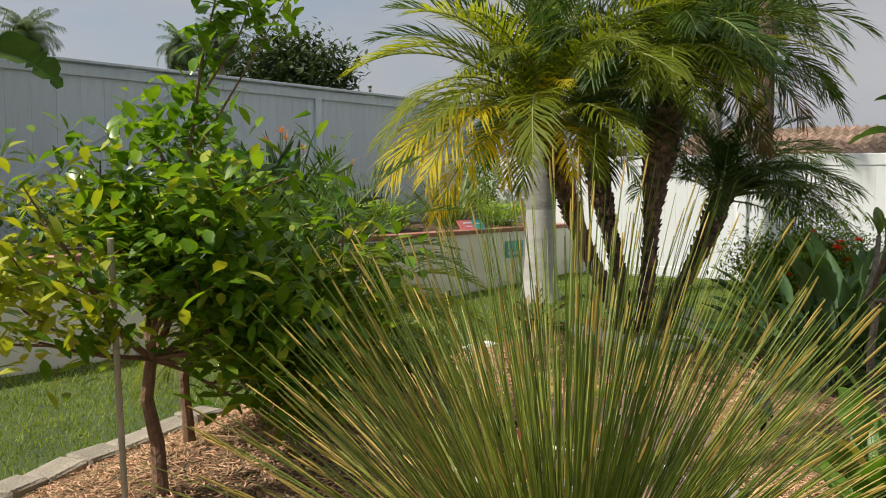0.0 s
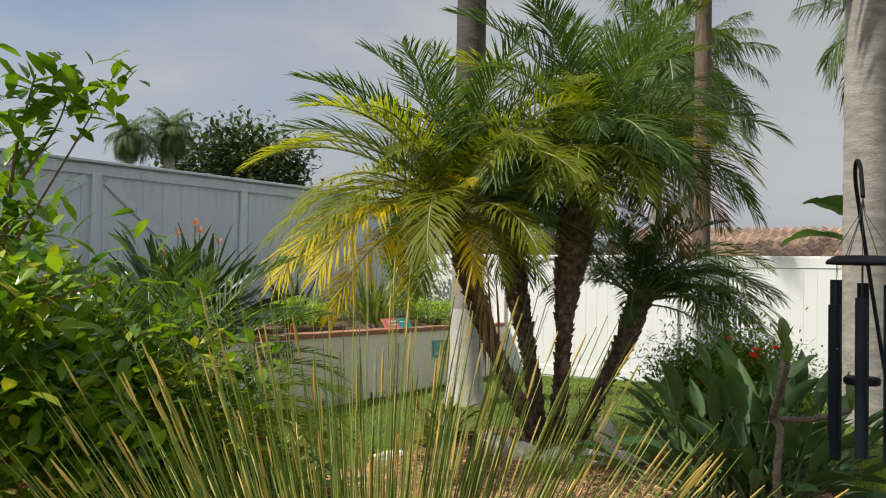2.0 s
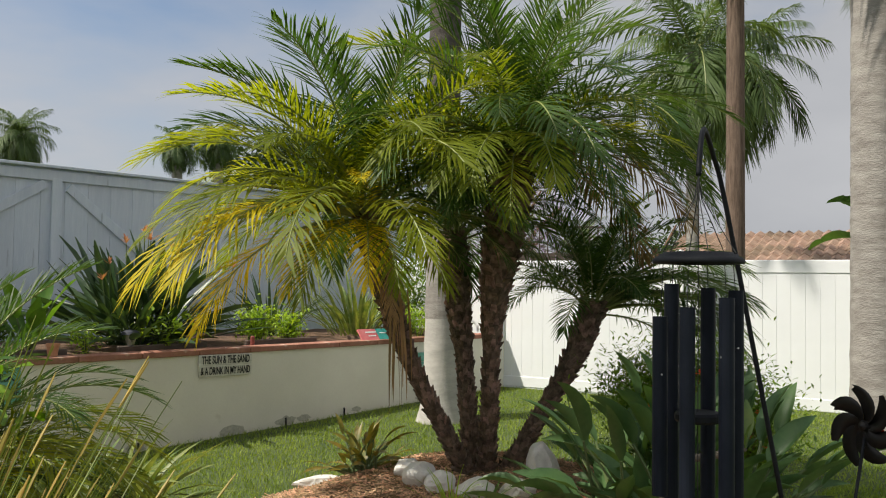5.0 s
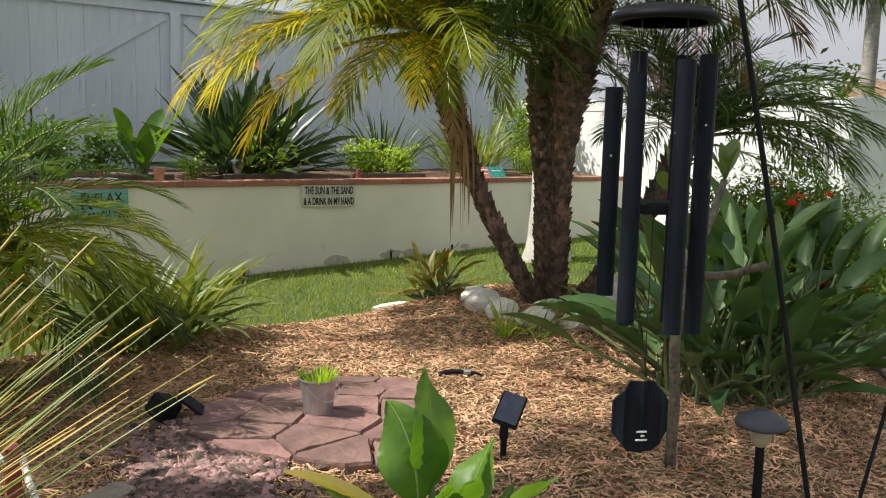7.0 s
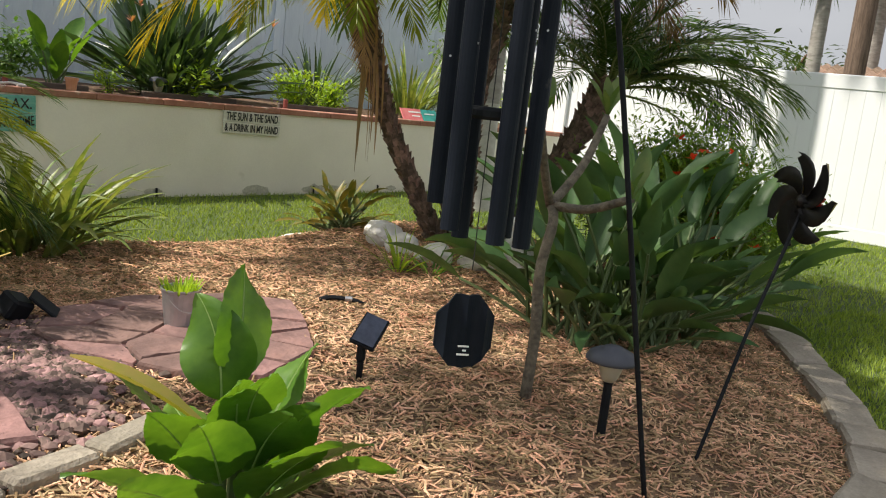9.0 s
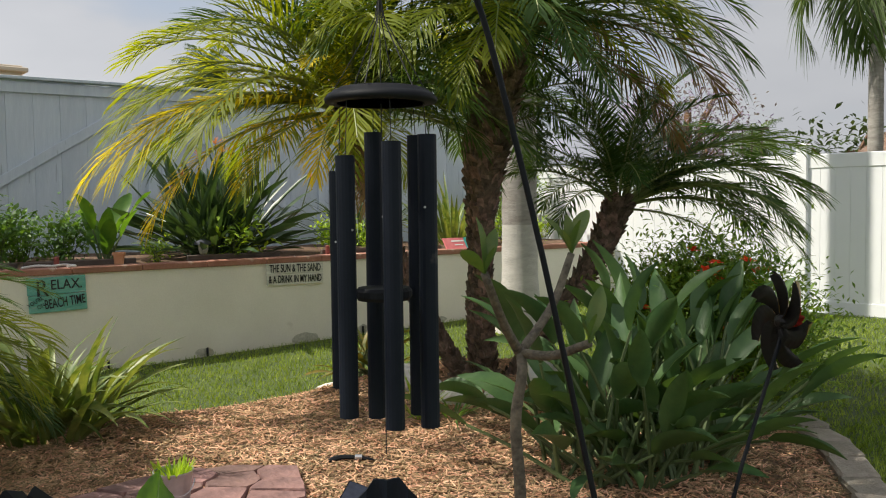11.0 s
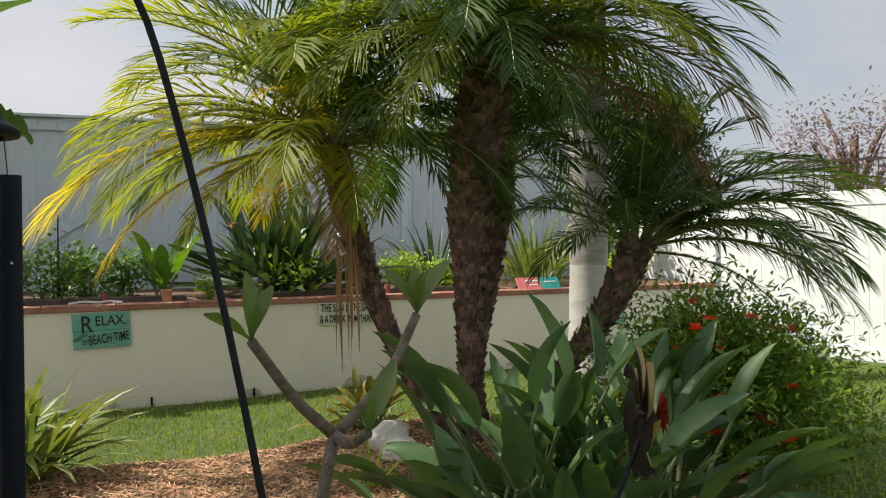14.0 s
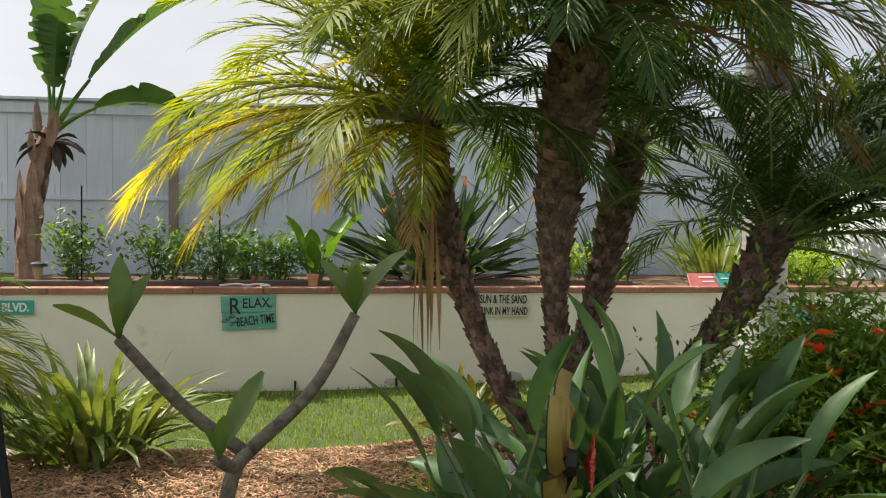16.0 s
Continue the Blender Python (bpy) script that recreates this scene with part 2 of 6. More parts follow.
M_GRAVEL = material("reddish_gravel", (0.075, 0.046, 0.042), (0.30, 0.195, 0.175), 9, 0.9, island=0.75, fine=(60, 0.2))
M_PAVER = material("grey_edging_stone", (0.26, 0.225, 0.18), (0.38, 0.335, 0.275), 7, 0.92, bump=0.6, bump_scale=45, each=0.12, fine=(70, 0.2), spots=((0.25, 0.25, 0.19), 6, 0.66))
M_BLACK = material("black_powder_coat", (0.006, 0.007, 0.010), (0.012, 0.014, 0.018), 12, 0.6, fine=(60, 0.15), gloss=0.2)
M_TUBE = material("charcoal_chime_tube", (0.008, 0.011, 0.019), (0.014, 0.018, 0.028), 3, 0.5, fine=(80, 0.12), gloss=0.14, spots=((0.05, 0.05, 0.055), 14, 0.72))
M_CORD = material("dark_cord", (0.03, 0.03, 0.03), (0.05, 0.05, 0.05), 20, 0.9)
M_SOLAR = material("solar_cell", (0.02, 0.026, 0.05), (0.035, 0.045, 0.075), 30, 0.18, gloss=0.8)
M_LENS = material("frosted_lamp_lens", (0.55, 0.52, 0.46), (0.65, 0.62, 0.56), 6, 0.35, through_light=0.3)
M_STEEL = material("galvanised_steel", (0.42, 0.42, 0.44), (0.58, 0.58, 0.60), 9, 0.42, metal=0.85, bump=0.1, bump_scale=30)
M_REDWOOD = material("red_painted_wood", (0.20, 0.040, 0.034), (0.30, 0.075, 0.062), 6, 0.7, each=0.2, fine=(30, 0.2), bump=0.2, stretch=(1, 4, 4))
M_ROPE = material("white_rope", (0.68, 0.66, 0.62), (0.80, 0.78, 0.74), 40, 0.9, bump=0.6, bump_scale=160)
M_TERRA = material("terracotta", (0.46, 0.21, 0.11), (0.56, 0.29, 0.17), 8, 0.85, fine=(40, 0.12))
M_TEAL = material("weathered_teal_board", (0.10, 0.33, 0.28), (0.20, 0.46, 0.39), 7, 0.75, stretch=(1, 1, 4), fine=(40, 0.2), spots=((0.28, 0.42, 0.36), 8, 0.62))
M_TEAL2 = material("street_sign_teal", (0.03, 0.32, 0.28), (0.05, 0.38, 0.33), 5, 0.5)
M_WHITEBOARD = material("whitewashed_board", (0.55, 0.53, 0.46), (0.74, 0.72, 0.65), 9, 0.8, stretch=(1, 1, 4), fine=(40, 0.15))
M_LETTER = material("black_letter", (0.012, 0.012, 0.013), (0.03, 0.03, 0.03), 30, 0.7)
M_LETTERW = material("white_letter", (0.78, 0.80, 0.78), (0.84, 0.85, 0.83), 30, 0.6)
M_PINK = material("coral_sign_paint", (0.62, 0.14, 0.15), (0.70, 0.22, 0.22), 12, 0.6)
M_ROOF = material("clay_roof_tile", (0.22, 0.145, 0.105), (0.36, 0.255, 0.19), 3, 0.85, island=0.25, fine=(12, 0.15))
M_HOUSE = material("tan_house_stucco", (0.55, 0.47, 0.38), (0.62, 0.54, 0.44), 2, 0.9)
M_DARKWOOD = material("dark_deck_wood", (0.075, 0.055, 0.045), (0.13, 0.10, 0.08), 6, 0.85, each=0.15)
M_COPPER = material("dark_bronze_metal", (0.014, 0.014, 0.016), (0.028, 0.026, 0.026), 10, 0.38, metal=0.6)
M_GLASS = material("far_window_pane", (0.05, 0.06, 0.07), (0.07, 0.08, 0.09), 2, 0.1, gloss=0.7)


# ---- building helpers ----
def mesh_of(name, verts, faces, mats, index=None, smooth=False):
    me = bpy.data.meshes.new(name)
    me.from_pydata([tuple(v) for v in verts], [], [tuple(f) for f in faces])
    for m in (mats if isinstance(mats, (list, tuple)) else [mats]):
        me.materials.append(m)
    if index is not None:
        me.polygons.foreach_set("material_index", np.array(index, dtype=np.int32))
    if smooth:
        me.polygons.foreach_set("use_smooth", np.ones(len(me.polygons), dtype=bool))
    me.update()
    return me


def thing(name, at, label, category, group="", kind="", turn=0.0):
    ob = new(name)
    ob.empty_display_size = 0.1
    ob.matrix_world = pose(at[0], at[1], at[2], 0, 0, turn)
    return tagged(ob, label, category, group, kind)


def child(ob, parent, label=""):
    """Hangs ob under parent, its vertices being given in the parent's space."""
    ob.parent = parent
    if label:
        ob["label"] = label
    return ob


def part(name, bm, mat, parent, label="", smooth=False):
    me = bpy.data.meshes.new(name)
    bm.to_mesh(me)
    bm.free()
    me.materials.append(mat)
    if smooth:
        me.polygons.foreach_set("use_smooth", np.ones(len(me.polygons), dtype=bool))
    return child(new(name, me), parent, label)


def mesh_part(name, geo, mat, parent, label="", smooth=False):
    return child(new(name, mesh_of(name, geo[0], geo[1], mat, geo[2] if len(geo) > 2 else None, smooth)), parent, label)


def joined(*geos):
    v, f = [], []
    for g in geos:
        k = len(v)
        v += list(g[0])
        f += [tuple(i + k for i in face) for face in g[1]]
    return v, f


def moved(geo, m):
    return [m @ Vector(p) for p in geo[0]], geo[1]


def box(bm, size, at=(0, 0, 0), turn=(0, 0, 0), bevel=0.0):
    r = bmesh.ops.create_cube(bm, size=1.0, matrix=pose(*at, *turn) @ Matrix.Diagonal((*size, 1)))
    if bevel:
        edges = {e for v in r["verts"] for e in v.link_edges}
        bmesh.ops.bevel(bm, geom=list(edges), offset=bevel, segments=1, affect="EDGES", profile=0.5)
    return bm


def box_bm(size, at=(0, 0, 0), turn=(0, 0, 0), bevel=0.0):
    return box(bmesh.new(), size, at, turn, bevel)


def tube(points, radii, sides=8, cap=True):
    """A round tube along points."""
    pts = [Vector(p) for p in points]
    if not isinstance(radii, (list, tuple)):
        radii = [radii] * len(pts)
    v, f = [], []
    ref = Vector((0.31, 0.17, 0.93)).normalized()
    for i, p in enumerate(pts):
        t = (pts[min(i + 1, len(pts) - 1)] - pts[max(i - 1, 0)]).normalized()
        a = ref - t * ref.dot(t)
        if a.length < 0.2:
            a = Vector((1, 0, 0)) - t * t.x
        a.normalize()
        ref = a
        b = t.cross(a)
        for k in range(sides):
            th = 2 * math.pi * k / sides
            v.append(p + (a * math.cos(th) + b * math.sin(th)) * radii[i])
    for i in range(len(pts) - 1):
        for k in range(sides):
            k2 = (k + 1) % sides
            f.append((i * sides + k, i * sides + k2, (i + 1) * sides + k2, (i + 1) * sides + k))
    if cap:
        f.append(tuple(reversed(range(sides))))
        f.append(tuple(range((len(pts) - 1) * sides, len(pts) * sides)))
    return v, f


def lathe(profile, sides=20, at=(0, 0, 0)):
    """A round body from (radius, height) pairs."""
    v, f = [], []
    for r, z in profile:
        for k in range(sides):
            th = 2 * math.pi * k / sides
            v.append((at[0] + r * math.cos(th), at[1] + r * math.sin(th), at[2] + z))
    for i in range(len(profile) - 1):
        for k in range(sides):
            k2 = (k + 1) % sides
            f.append((i * sides + k, i * sides + k2, (i + 1) * sides + k2, (i + 1) * sides + k))
    if profile[0][0] > 0.0005:
        f.append(tuple(reversed(range(sides))))
    if profile[-1][0] > 0.0005:
        f.append(tuple(range((len(profile) - 1) * sides, len(profile) * sides)))
    return v, f


def spline(points, n=24):
    """A smooth line through the points."""
    P = [Vector(p) for p in points]
    P = [P[0] * 2 - P[1]] + P + [P[-1] * 2 - P[-2]]
    out = []
    seg = len(P) - 3
    for i in range(n):
        u = i / (n - 1) * seg
        k = min(int(u), seg - 1)
        u -= k
        a, b, c, d = P[k:k + 4]
        out.append(0.5 * ((2 * b) + (c - a) * u + (2 * a - 5 * b + 4 * c - d) * u * u + (3 * b - a - 3 * c + d) * u ** 3))
    return out


def arch(base, az, elev, length, droop, n, power=1.6):
    """Points and ways of a stalk that starts at elev degrees and bends down by droop degrees."""
    p, pts, ways = Vector(base), [], []
    for i in range(n):
        e = radians(elev - droop * (i / (n - 1)) ** power)
        w = Vector((math.cos(radians(az)) * math.cos(e), math.sin(radians(az)) * math.cos(e), math.sin(e)))
        pts.append(p.copy())
        ways.append(w)
        p = p + w * (length / (n - 1))
    return pts, ways


def blade(base, az, elev, length, width, droop=40, n=7, fold=0.25, shape="paddle", twist=0.0, power=1.6, stem=0.0, wave=0.0, ribs=19, torn=None):
    """A leaf: three vertices across, folded along its rib. stem: share of the length that is bare stalk."""
    pts, ways = arch(base, az, elev, length, droop, n, power)
    v, f = [], []
    for i, (p, w) in enumerate(zip(pts, ways)):
        s = i / (n - 1)
        u = 0 if s < stem else (s - stem) / (1 - stem)
        if shape == "paddle":
            k = math.sin(math.pi * min(1, u * 0.93 + 0.04)) ** 0.75
        elif shape == "lance":
            k = 2.85 * (u + 0.02) ** 0.62 * (1.0 - u) ** 1.0 if u < 1 else 0
        elif shape == "strap":
            k = min(1, 0.45 + u * 1.6) * (1 - u ** 3.2)
        elif shape == "oval":
            k = math.sin(math.pi * min(1, max(0.03, u * 0.98))) ** 0.8
        else:
            k = (1 - u) ** 0.7
        side = Vector((-math.sin(radians(az)), math.cos(radians(az)), 0))
        up = side.cross(w) * -1
        if twist:
            q = Matrix.Rotation(radians(twist) * (0.4 + 0.6 * s), 3, w)
            side, up = q @ side, q @ up
        h = max(width * 0.5 * k, 0.0015)
        lift = up * (h * fold)
        ripple = up * (wave * h * math.sin(s * ribs + az))
        if torn and 0.08 < u < 0.98:
            h *= torn.choice((1.0, 1.0, 1.0, 0.97, 0.94, 0.55))
        v += [p + side * h + lift + ripple, p, p - side * h + lift - ripple]
    for i in range(n - 1):
        a = i * 3
        f += [(a, a + 1, a + 4, a + 3), (a + 1, a + 2, a + 5, a + 4)]
    return v, f


def frond_geo(length, elev, droop, leaf, pairs, rng, width=0.011, vee=35, start=0.12, hang=0.5, stalk=0.007):
    """A feather palm leaf along +x: a stalk and two rows of narrow leaflets."""
    n = 20
    pts, ways = arch((0, 0, 0), 0, elev, length, droop, n, 1.3)
    stalk_geo = tube(pts, [stalk * (1.15 - i / n) + 0.0008 for i in range(n)], 4)
    v, f = list(stalk_geo[0]), list(stalk_geo[1])
    idx = [1] * len(f)
    for j in range(pairs):
        s = start + (0.995 - start) * j / (pairs - 1)
        x = s * (n - 1)
        i = min(int(x), n - 2)
        p = pts[i].lerp(pts[i + 1], x - i)
        w = ways[i].lerp(ways[i + 1], x - i).normalized()
        side = Vector((0, 1, 0))
        up = w.cross(side)
        L = leaf * (0.55 + 0.75 * math.sin(math.pi * min(1, s * 0.9 + 0.08)) ** 0.8) * (0.82 if s > 0.9 else 1.0)
        lean = radians(68 - 42 * s)
        for sgn in (-1, 1):
            l2 = L * rng.uniform(0.85, 1.1)
            a = lean + rng.uniform(-0.16, 0.16)
            lift = radians(vee + rng.uniform(-14, 14))
            d = (w * math.cos(a) + (side * sgn * math.cos(lift) + up * math.sin(lift)) * math.sin(a)).normalized()
            across = w.cross(d).cross(d).normalized() if w.cross(d).length > 0.01 else side
            mid = p + d * l2 * 0.5 + Vector((0, 0, -1)) * (hang * l2 * 0.16)
            tip = p + d * l2 * 0.88 + Vector((0, 0, -1)) * (hang * l2 * rng.uniform(0.5, 0.8))
            k = len(v)
            h = width * 0.5
            v += [p + across * h * 0.6, p - across * h * 0.6, mid + across * h, mid - across * h, tip]
            f += [(k, k + 1, k + 3, k + 2), (k + 2, k + 3, k + 4)]
            idx += [0, 0]
    return v, f, idx


def grounded(x, y):
    """Height of the lawn."""
    return -0.13 + 0.03 * min(max(x - 6.0, 0.0), 7.0)


BED = spline([(0.5, 2.0, 0), (0.9, 3.4, 0), (2.0, 4.5, 0), (3.5, 5.05, 0), (4.4, 5.25, 0), (5.5, 5.12, 0), (6.7, 5.15, 0), (7.7, 4.9, 0), (8.4, 4.1, 0),
              (8.6, 3.0, 0), (8.3, 2.1, 0), (7.75, 1.5, 0), (7.2, 1.02, 0), (6.65, 0.6, 0), (6.0, 0.38, 0), (5.0, 0.12, 0), (3.9, 0.0, 0), (2.6, 0.35, 0), (1.3, 1.0, 0), (0.5, 2.0, 0)], 96)[:-1]
BED_XY = np.array([(p.x, p.y) for p in BED])


def bed_depth(xs, ys):
    """Signed distance into the mulch bed (positive inside), for arrays."""
    xs, ys = np.asarray(xs, float), np.asarray(ys, float)
    a, b = BED_XY, np.roll(BED_XY, -1, axis=0)
    inside = np.zeros(xs.shape, bool)
    best = np.full(xs.shape, 1e9)
    for (x0, y0), (x1, y1) in zip(a, b):
        cross = ((y0 > ys) != (y1 > ys)) & (xs < (x1 - x0) * (ys - y0) / (y1 - y0 + 1e-12) + x0)
        inside ^= cross
        t = np.clip(((xs - x0) * (x1 - x0) + (ys - y0) * (y1 - y0)) / ((x1 - x0) ** 2 + (y1 - y0) ** 2 + 1e-12), 0, 1)
        best = np.minimum(best, np.hypot(xs - x0 - t * (x1 - x0), ys - y0 - t * (y1 - y0)))
    return np.where(inside, best, -best)


def bed_height(x, y, d=None):
    """Height of the mulch: a low mound, higher round the palms."""
    d = float(bed_depth([x], [y])[0]) if d is None else d
    k = min(max(d / 0.9, 0), 1)
    k = k * k * (3 - 2 * k)
    h = grounded(x, y) + 0.02 + 0.20 * k
    h += 0.10 * math.exp(-((x - 7.2) ** 2 + (y - 4.0) ** 2) / 0.9) * k
    h += 0.02 * noise.noise((x * 1.7, y * 1.7, 0.3)) * k
    return h


# ---- ground ----
def ground_sheet():
    xs = np.concatenate([[-400, -120, -40, -15, -6], np.arange(-3, 15.01, 0.5), [18, 25, 40, 80, 160, 400]])
    ys = np.concatenate([[-400, -120, -40, -15, -6], np.arange(-3, 12.01, 0.5), [16, 25, 40, 80, 160, 400]])
    v = [(x, y, grounded(x, y)) for y in ys for x in xs]
    nx = len(xs)
    f = [(j * nx + i, j * nx + i + 1, (j + 1) * nx + i + 1, (j + 1) * nx + i) for j in range(len(ys) - 1) for i in range(nx - 1)]
    return tagged(new("ground", mesh_of("ground", v, f, M_LAWN_SOIL, smooth=True)), "soil under a mown green garden lawn", "lawn", kind="structure")


ground_sheet()


def mulch_bed():
    step = 0.1
    xs, ys = np.arange(0.2, 9.0, step), np.arange(-0.3, 5.6, step)
    X, Y = np.meshgrid(xs, ys)
    D = bed_depth(X.ravel(), Y.ravel()).reshape(X.shape)
    v, f, ids = [], [], {}
    for j in range(len(ys)):
        for i in range(len(xs)):
            if D[j, i] > -0.12:
                ids[(j, i)] = len(v)
                v.append((xs[i], ys[j], bed_height(xs[i], ys[j], D[j, i]) - (0.08 if D[j, i] < -0.03 else 0)))
    for j in range(len(ys) - 1):
        for i in range(len(xs) - 1):
            q = [(j, i), (j, i + 1), (j + 1, i + 1), (j + 1, i)]
            if all(k in ids for k in q):
                f.append(tuple(ids[k] for k in q))
    ob = new("ground_bed", mesh_of("ground_bed", v, f, M_MULCH, smooth=True))
    return tagged(ob, "raised planting bed covered with brown bark mulch", "mulch bed", kind="structure")


mulch_bed()


def wood_chips(count=80000):
    rng = np.random.default_rng(5)
    x = np.concatenate([rng.uniform(3.2, 8.2, count), rng.uniform(1.0, 4.5, count // 4)])
    y = np.concatenate([rng.uniform(0.1, 5.2, count), rng.uniform(2.2, 5.0, count // 4)])
    d = bed_depth(x, y)
    keep = d > 0.05
    x, y, d = x[keep], y[keep], d[keep]
    n = len(x)
    L, W, T = rng.uniform(0.012, 0.060, n) * rng.choice([1, 1, 1, 1.6], n), rng.uniform(0.0025, 0.0075, n), rng.uniform(0.002, 0.005, n)
    az, tilt, roll = rng.uniform(0, 2 * math.pi, n), rng.normal(0, 0.28, n), rng.normal(0, 0.5, n)
    corner = np.array([(-1, -1, -1), (1, -1, -1), (1, 1, -1), (-1, 1, -1), (-0.9, -0.8, 1), (0.85, -0.9, 1), (0.9, 0.8, 1), (-0.8, 0.9, 1)]) * 0.5
    quad = np.array([(4, 5, 6, 7), (0, 1, 5, 4), (1, 2, 6, 5), (2, 3, 7, 6), (3, 0, 4, 7)])
    P = corner[None] * np.stack([L, W, T], 1)[:, None, :]
    cy, sy = np.cos(roll)[:, None], np.sin(roll)[:, None]
    px, py, pz = P[..., 0], P[..., 1] * cy - P[..., 2] * sy, P[..., 1] * sy + P[..., 2] * cy
    ct, st = np.cos(tilt)[:, None], np.sin(tilt)[:, None]
    px, pz = px * ct - pz * st, px * st + pz * ct
    ca, sa = np.cos(az)[:, None], np.sin(az)[:, None]
    qx, qy = px * ca - py * sa, px * sa + py * ca
    base = np.array([bed_height(a, b, c) for a, b, c in zip(x, y, d)]) + 0.004 + rng.uniform(0, 0.008, n)
    V = np.stack([qx + x[:, None], qy + y[:, None], pz + base[:, None]], -1).reshape(-1, 3)
    F = (quad[None] + (np.arange(n) * 8)[:, None, None]).reshape(-1, 4)
    ob = new("mulch_chips", mesh_of("mulch_chips", V.tolist(), F.tolist(), M_CHIP))
    return tagged(ob, "loose reddish-brown bark mulch chips on the bed", "mulch", kind="stuff")


wood_chips()


def lawn_blades(count=150000):
    rng = np.random.default_rng(9)
    x = np.concatenate([rng.uniform(1.2, 13.0, count), rng.uniform(6.0, 9.5, count // 8)])
    y = np.concatenate([rng.uniform(-0.6, 7.42, count), rng.uniform(-0.4, 2.0, count // 8)])
    keep = (bed_depth(x, y) < -0.03) & (x + 0.16 * y < 13.3) & ((y > 3.5) | (x > 5.6))
    x, y = x[keep], y[keep]
    n = len(x)
    h, w = rng.uniform(0.025, 0.055, n), rng.uniform(0.003, 0.006, n)
    az, lean, az2 = rng.uniform(0, 2 * math.pi, n), rng.uniform(0.1, 0.9, n), rng.uniform(0, 2 * math.pi, n)
    z = -0.13 + 0.03 * np.clip(x - 6, 0, 7) - 0.004
    dx, dy = np.cos(az) * w, np.sin(az) * w
    tx, ty = np.cos(az2) * h * lean, np.sin(az2) * h * lean
    V = np.stack([np.stack([x - dx, y - dy, z], -1), np.stack([x + dx, y + dy, z], -1), np.stack([x + tx, y + ty, z + h], -1)], 1).reshape(-1, 3)
    F = np.arange(n * 3).reshape(-1, 3)
    ob = new("grass", mesh_of("grass", V.tolist(), F.tolist(), M_GRASS))
    return tagged(ob, "short green mown lawn grass round the bed", "grass", kind="stuff")


lawn_blades()


# ---- retaining wall and raised planter ----
WALL_Y, CAP_Z = 7.43, 0.77
WX0, WX1 = -6.0, 12.18


def retaining_wall():
    w = tagged(new("wall_retaining"), "low cream stucco retaining wall with damp stains at its foot", "garden wall", kind="structure")
    part("wall_face", box_bm((WX1 - WX0, 0.16, CAP_Z + 0.4), ((WX0 + WX1) / 2, WALL_Y + 0.08, (CAP_Z - 0.4) / 2)), M_STUCCO, w)
    bm = box_bm((0.62, 0.22, 0.058), (0, 0, 0), bevel=0.006)
    cap = bpy.data.meshes.new("cap_brick")
    bm.to_mesh(cap)
    bm.free()
    cap.materials.append(M_CAP)
    n = int((WX1 - WX0) / 0.625)
    for i in range(n):
        o = child(new("cap_brick", cap), w)
        o.matrix_world = pose(WX0 + 0.31 + i * 0.625, WALL_Y + 0.085, CAP_Z + 0.030)
    rng = random.Random(3)
    for x, s in ((6.46, 0.10), (7.55, 0.16), (8.25, 0.14), (8.5, 0.1), (9.3, 0.08), (5.2, 0.06), (10.4, 0.07)):
        v = [(x, WALL_Y - 0.004, grounded(x, 0) + 0.06)]
        for k in range(16):
            a = 2 * math.pi * k / 16
            v.append((x + math.cos(a) * s * rng.uniform(0.7, 1.2), WALL_Y - 0.004, grounded(x, 0) + 0.05 + math.sin(a) * s * 0.45 * rng.uniform(0.6, 1.2)))
        mesh_part("damp_stain", (v, [(0, 1 + k, 1 + (k + 1) % 16) for k in range(16)]), M_STAIN, w, "dark mossy damp stain")
    return w


retaining_wall()


def planter_soil():
    xs, ys = np.arange(WX0, WX1 + 0.01, 0.25), np.arange(WALL_Y + 0.16, 9.76, 0.2)
    v = [(x, y, 0.80 + 0.03 * noise.noise((x * 2, y * 2, 1)) + (0.04 if y > 7.9 else 0)) for y in ys for x in xs]
    nx = len(xs)
    f = [(j * nx + i, j * nx + i + 1, (j + 1) * nx + i + 1, (j + 1) * nx + i) for j in range(len(ys) - 1) for i in range(nx - 1)]
    return tagged(new("ground_planter", mesh_of("ground_planter", v, f, M_SOIL, smooth=True)), "bare brown soil of the raised planter", "planter soil", kind="structure")


planter_soil()


# ---- fences ----
FENCE_Y, FENCE_TOP = 9.85, 2.80


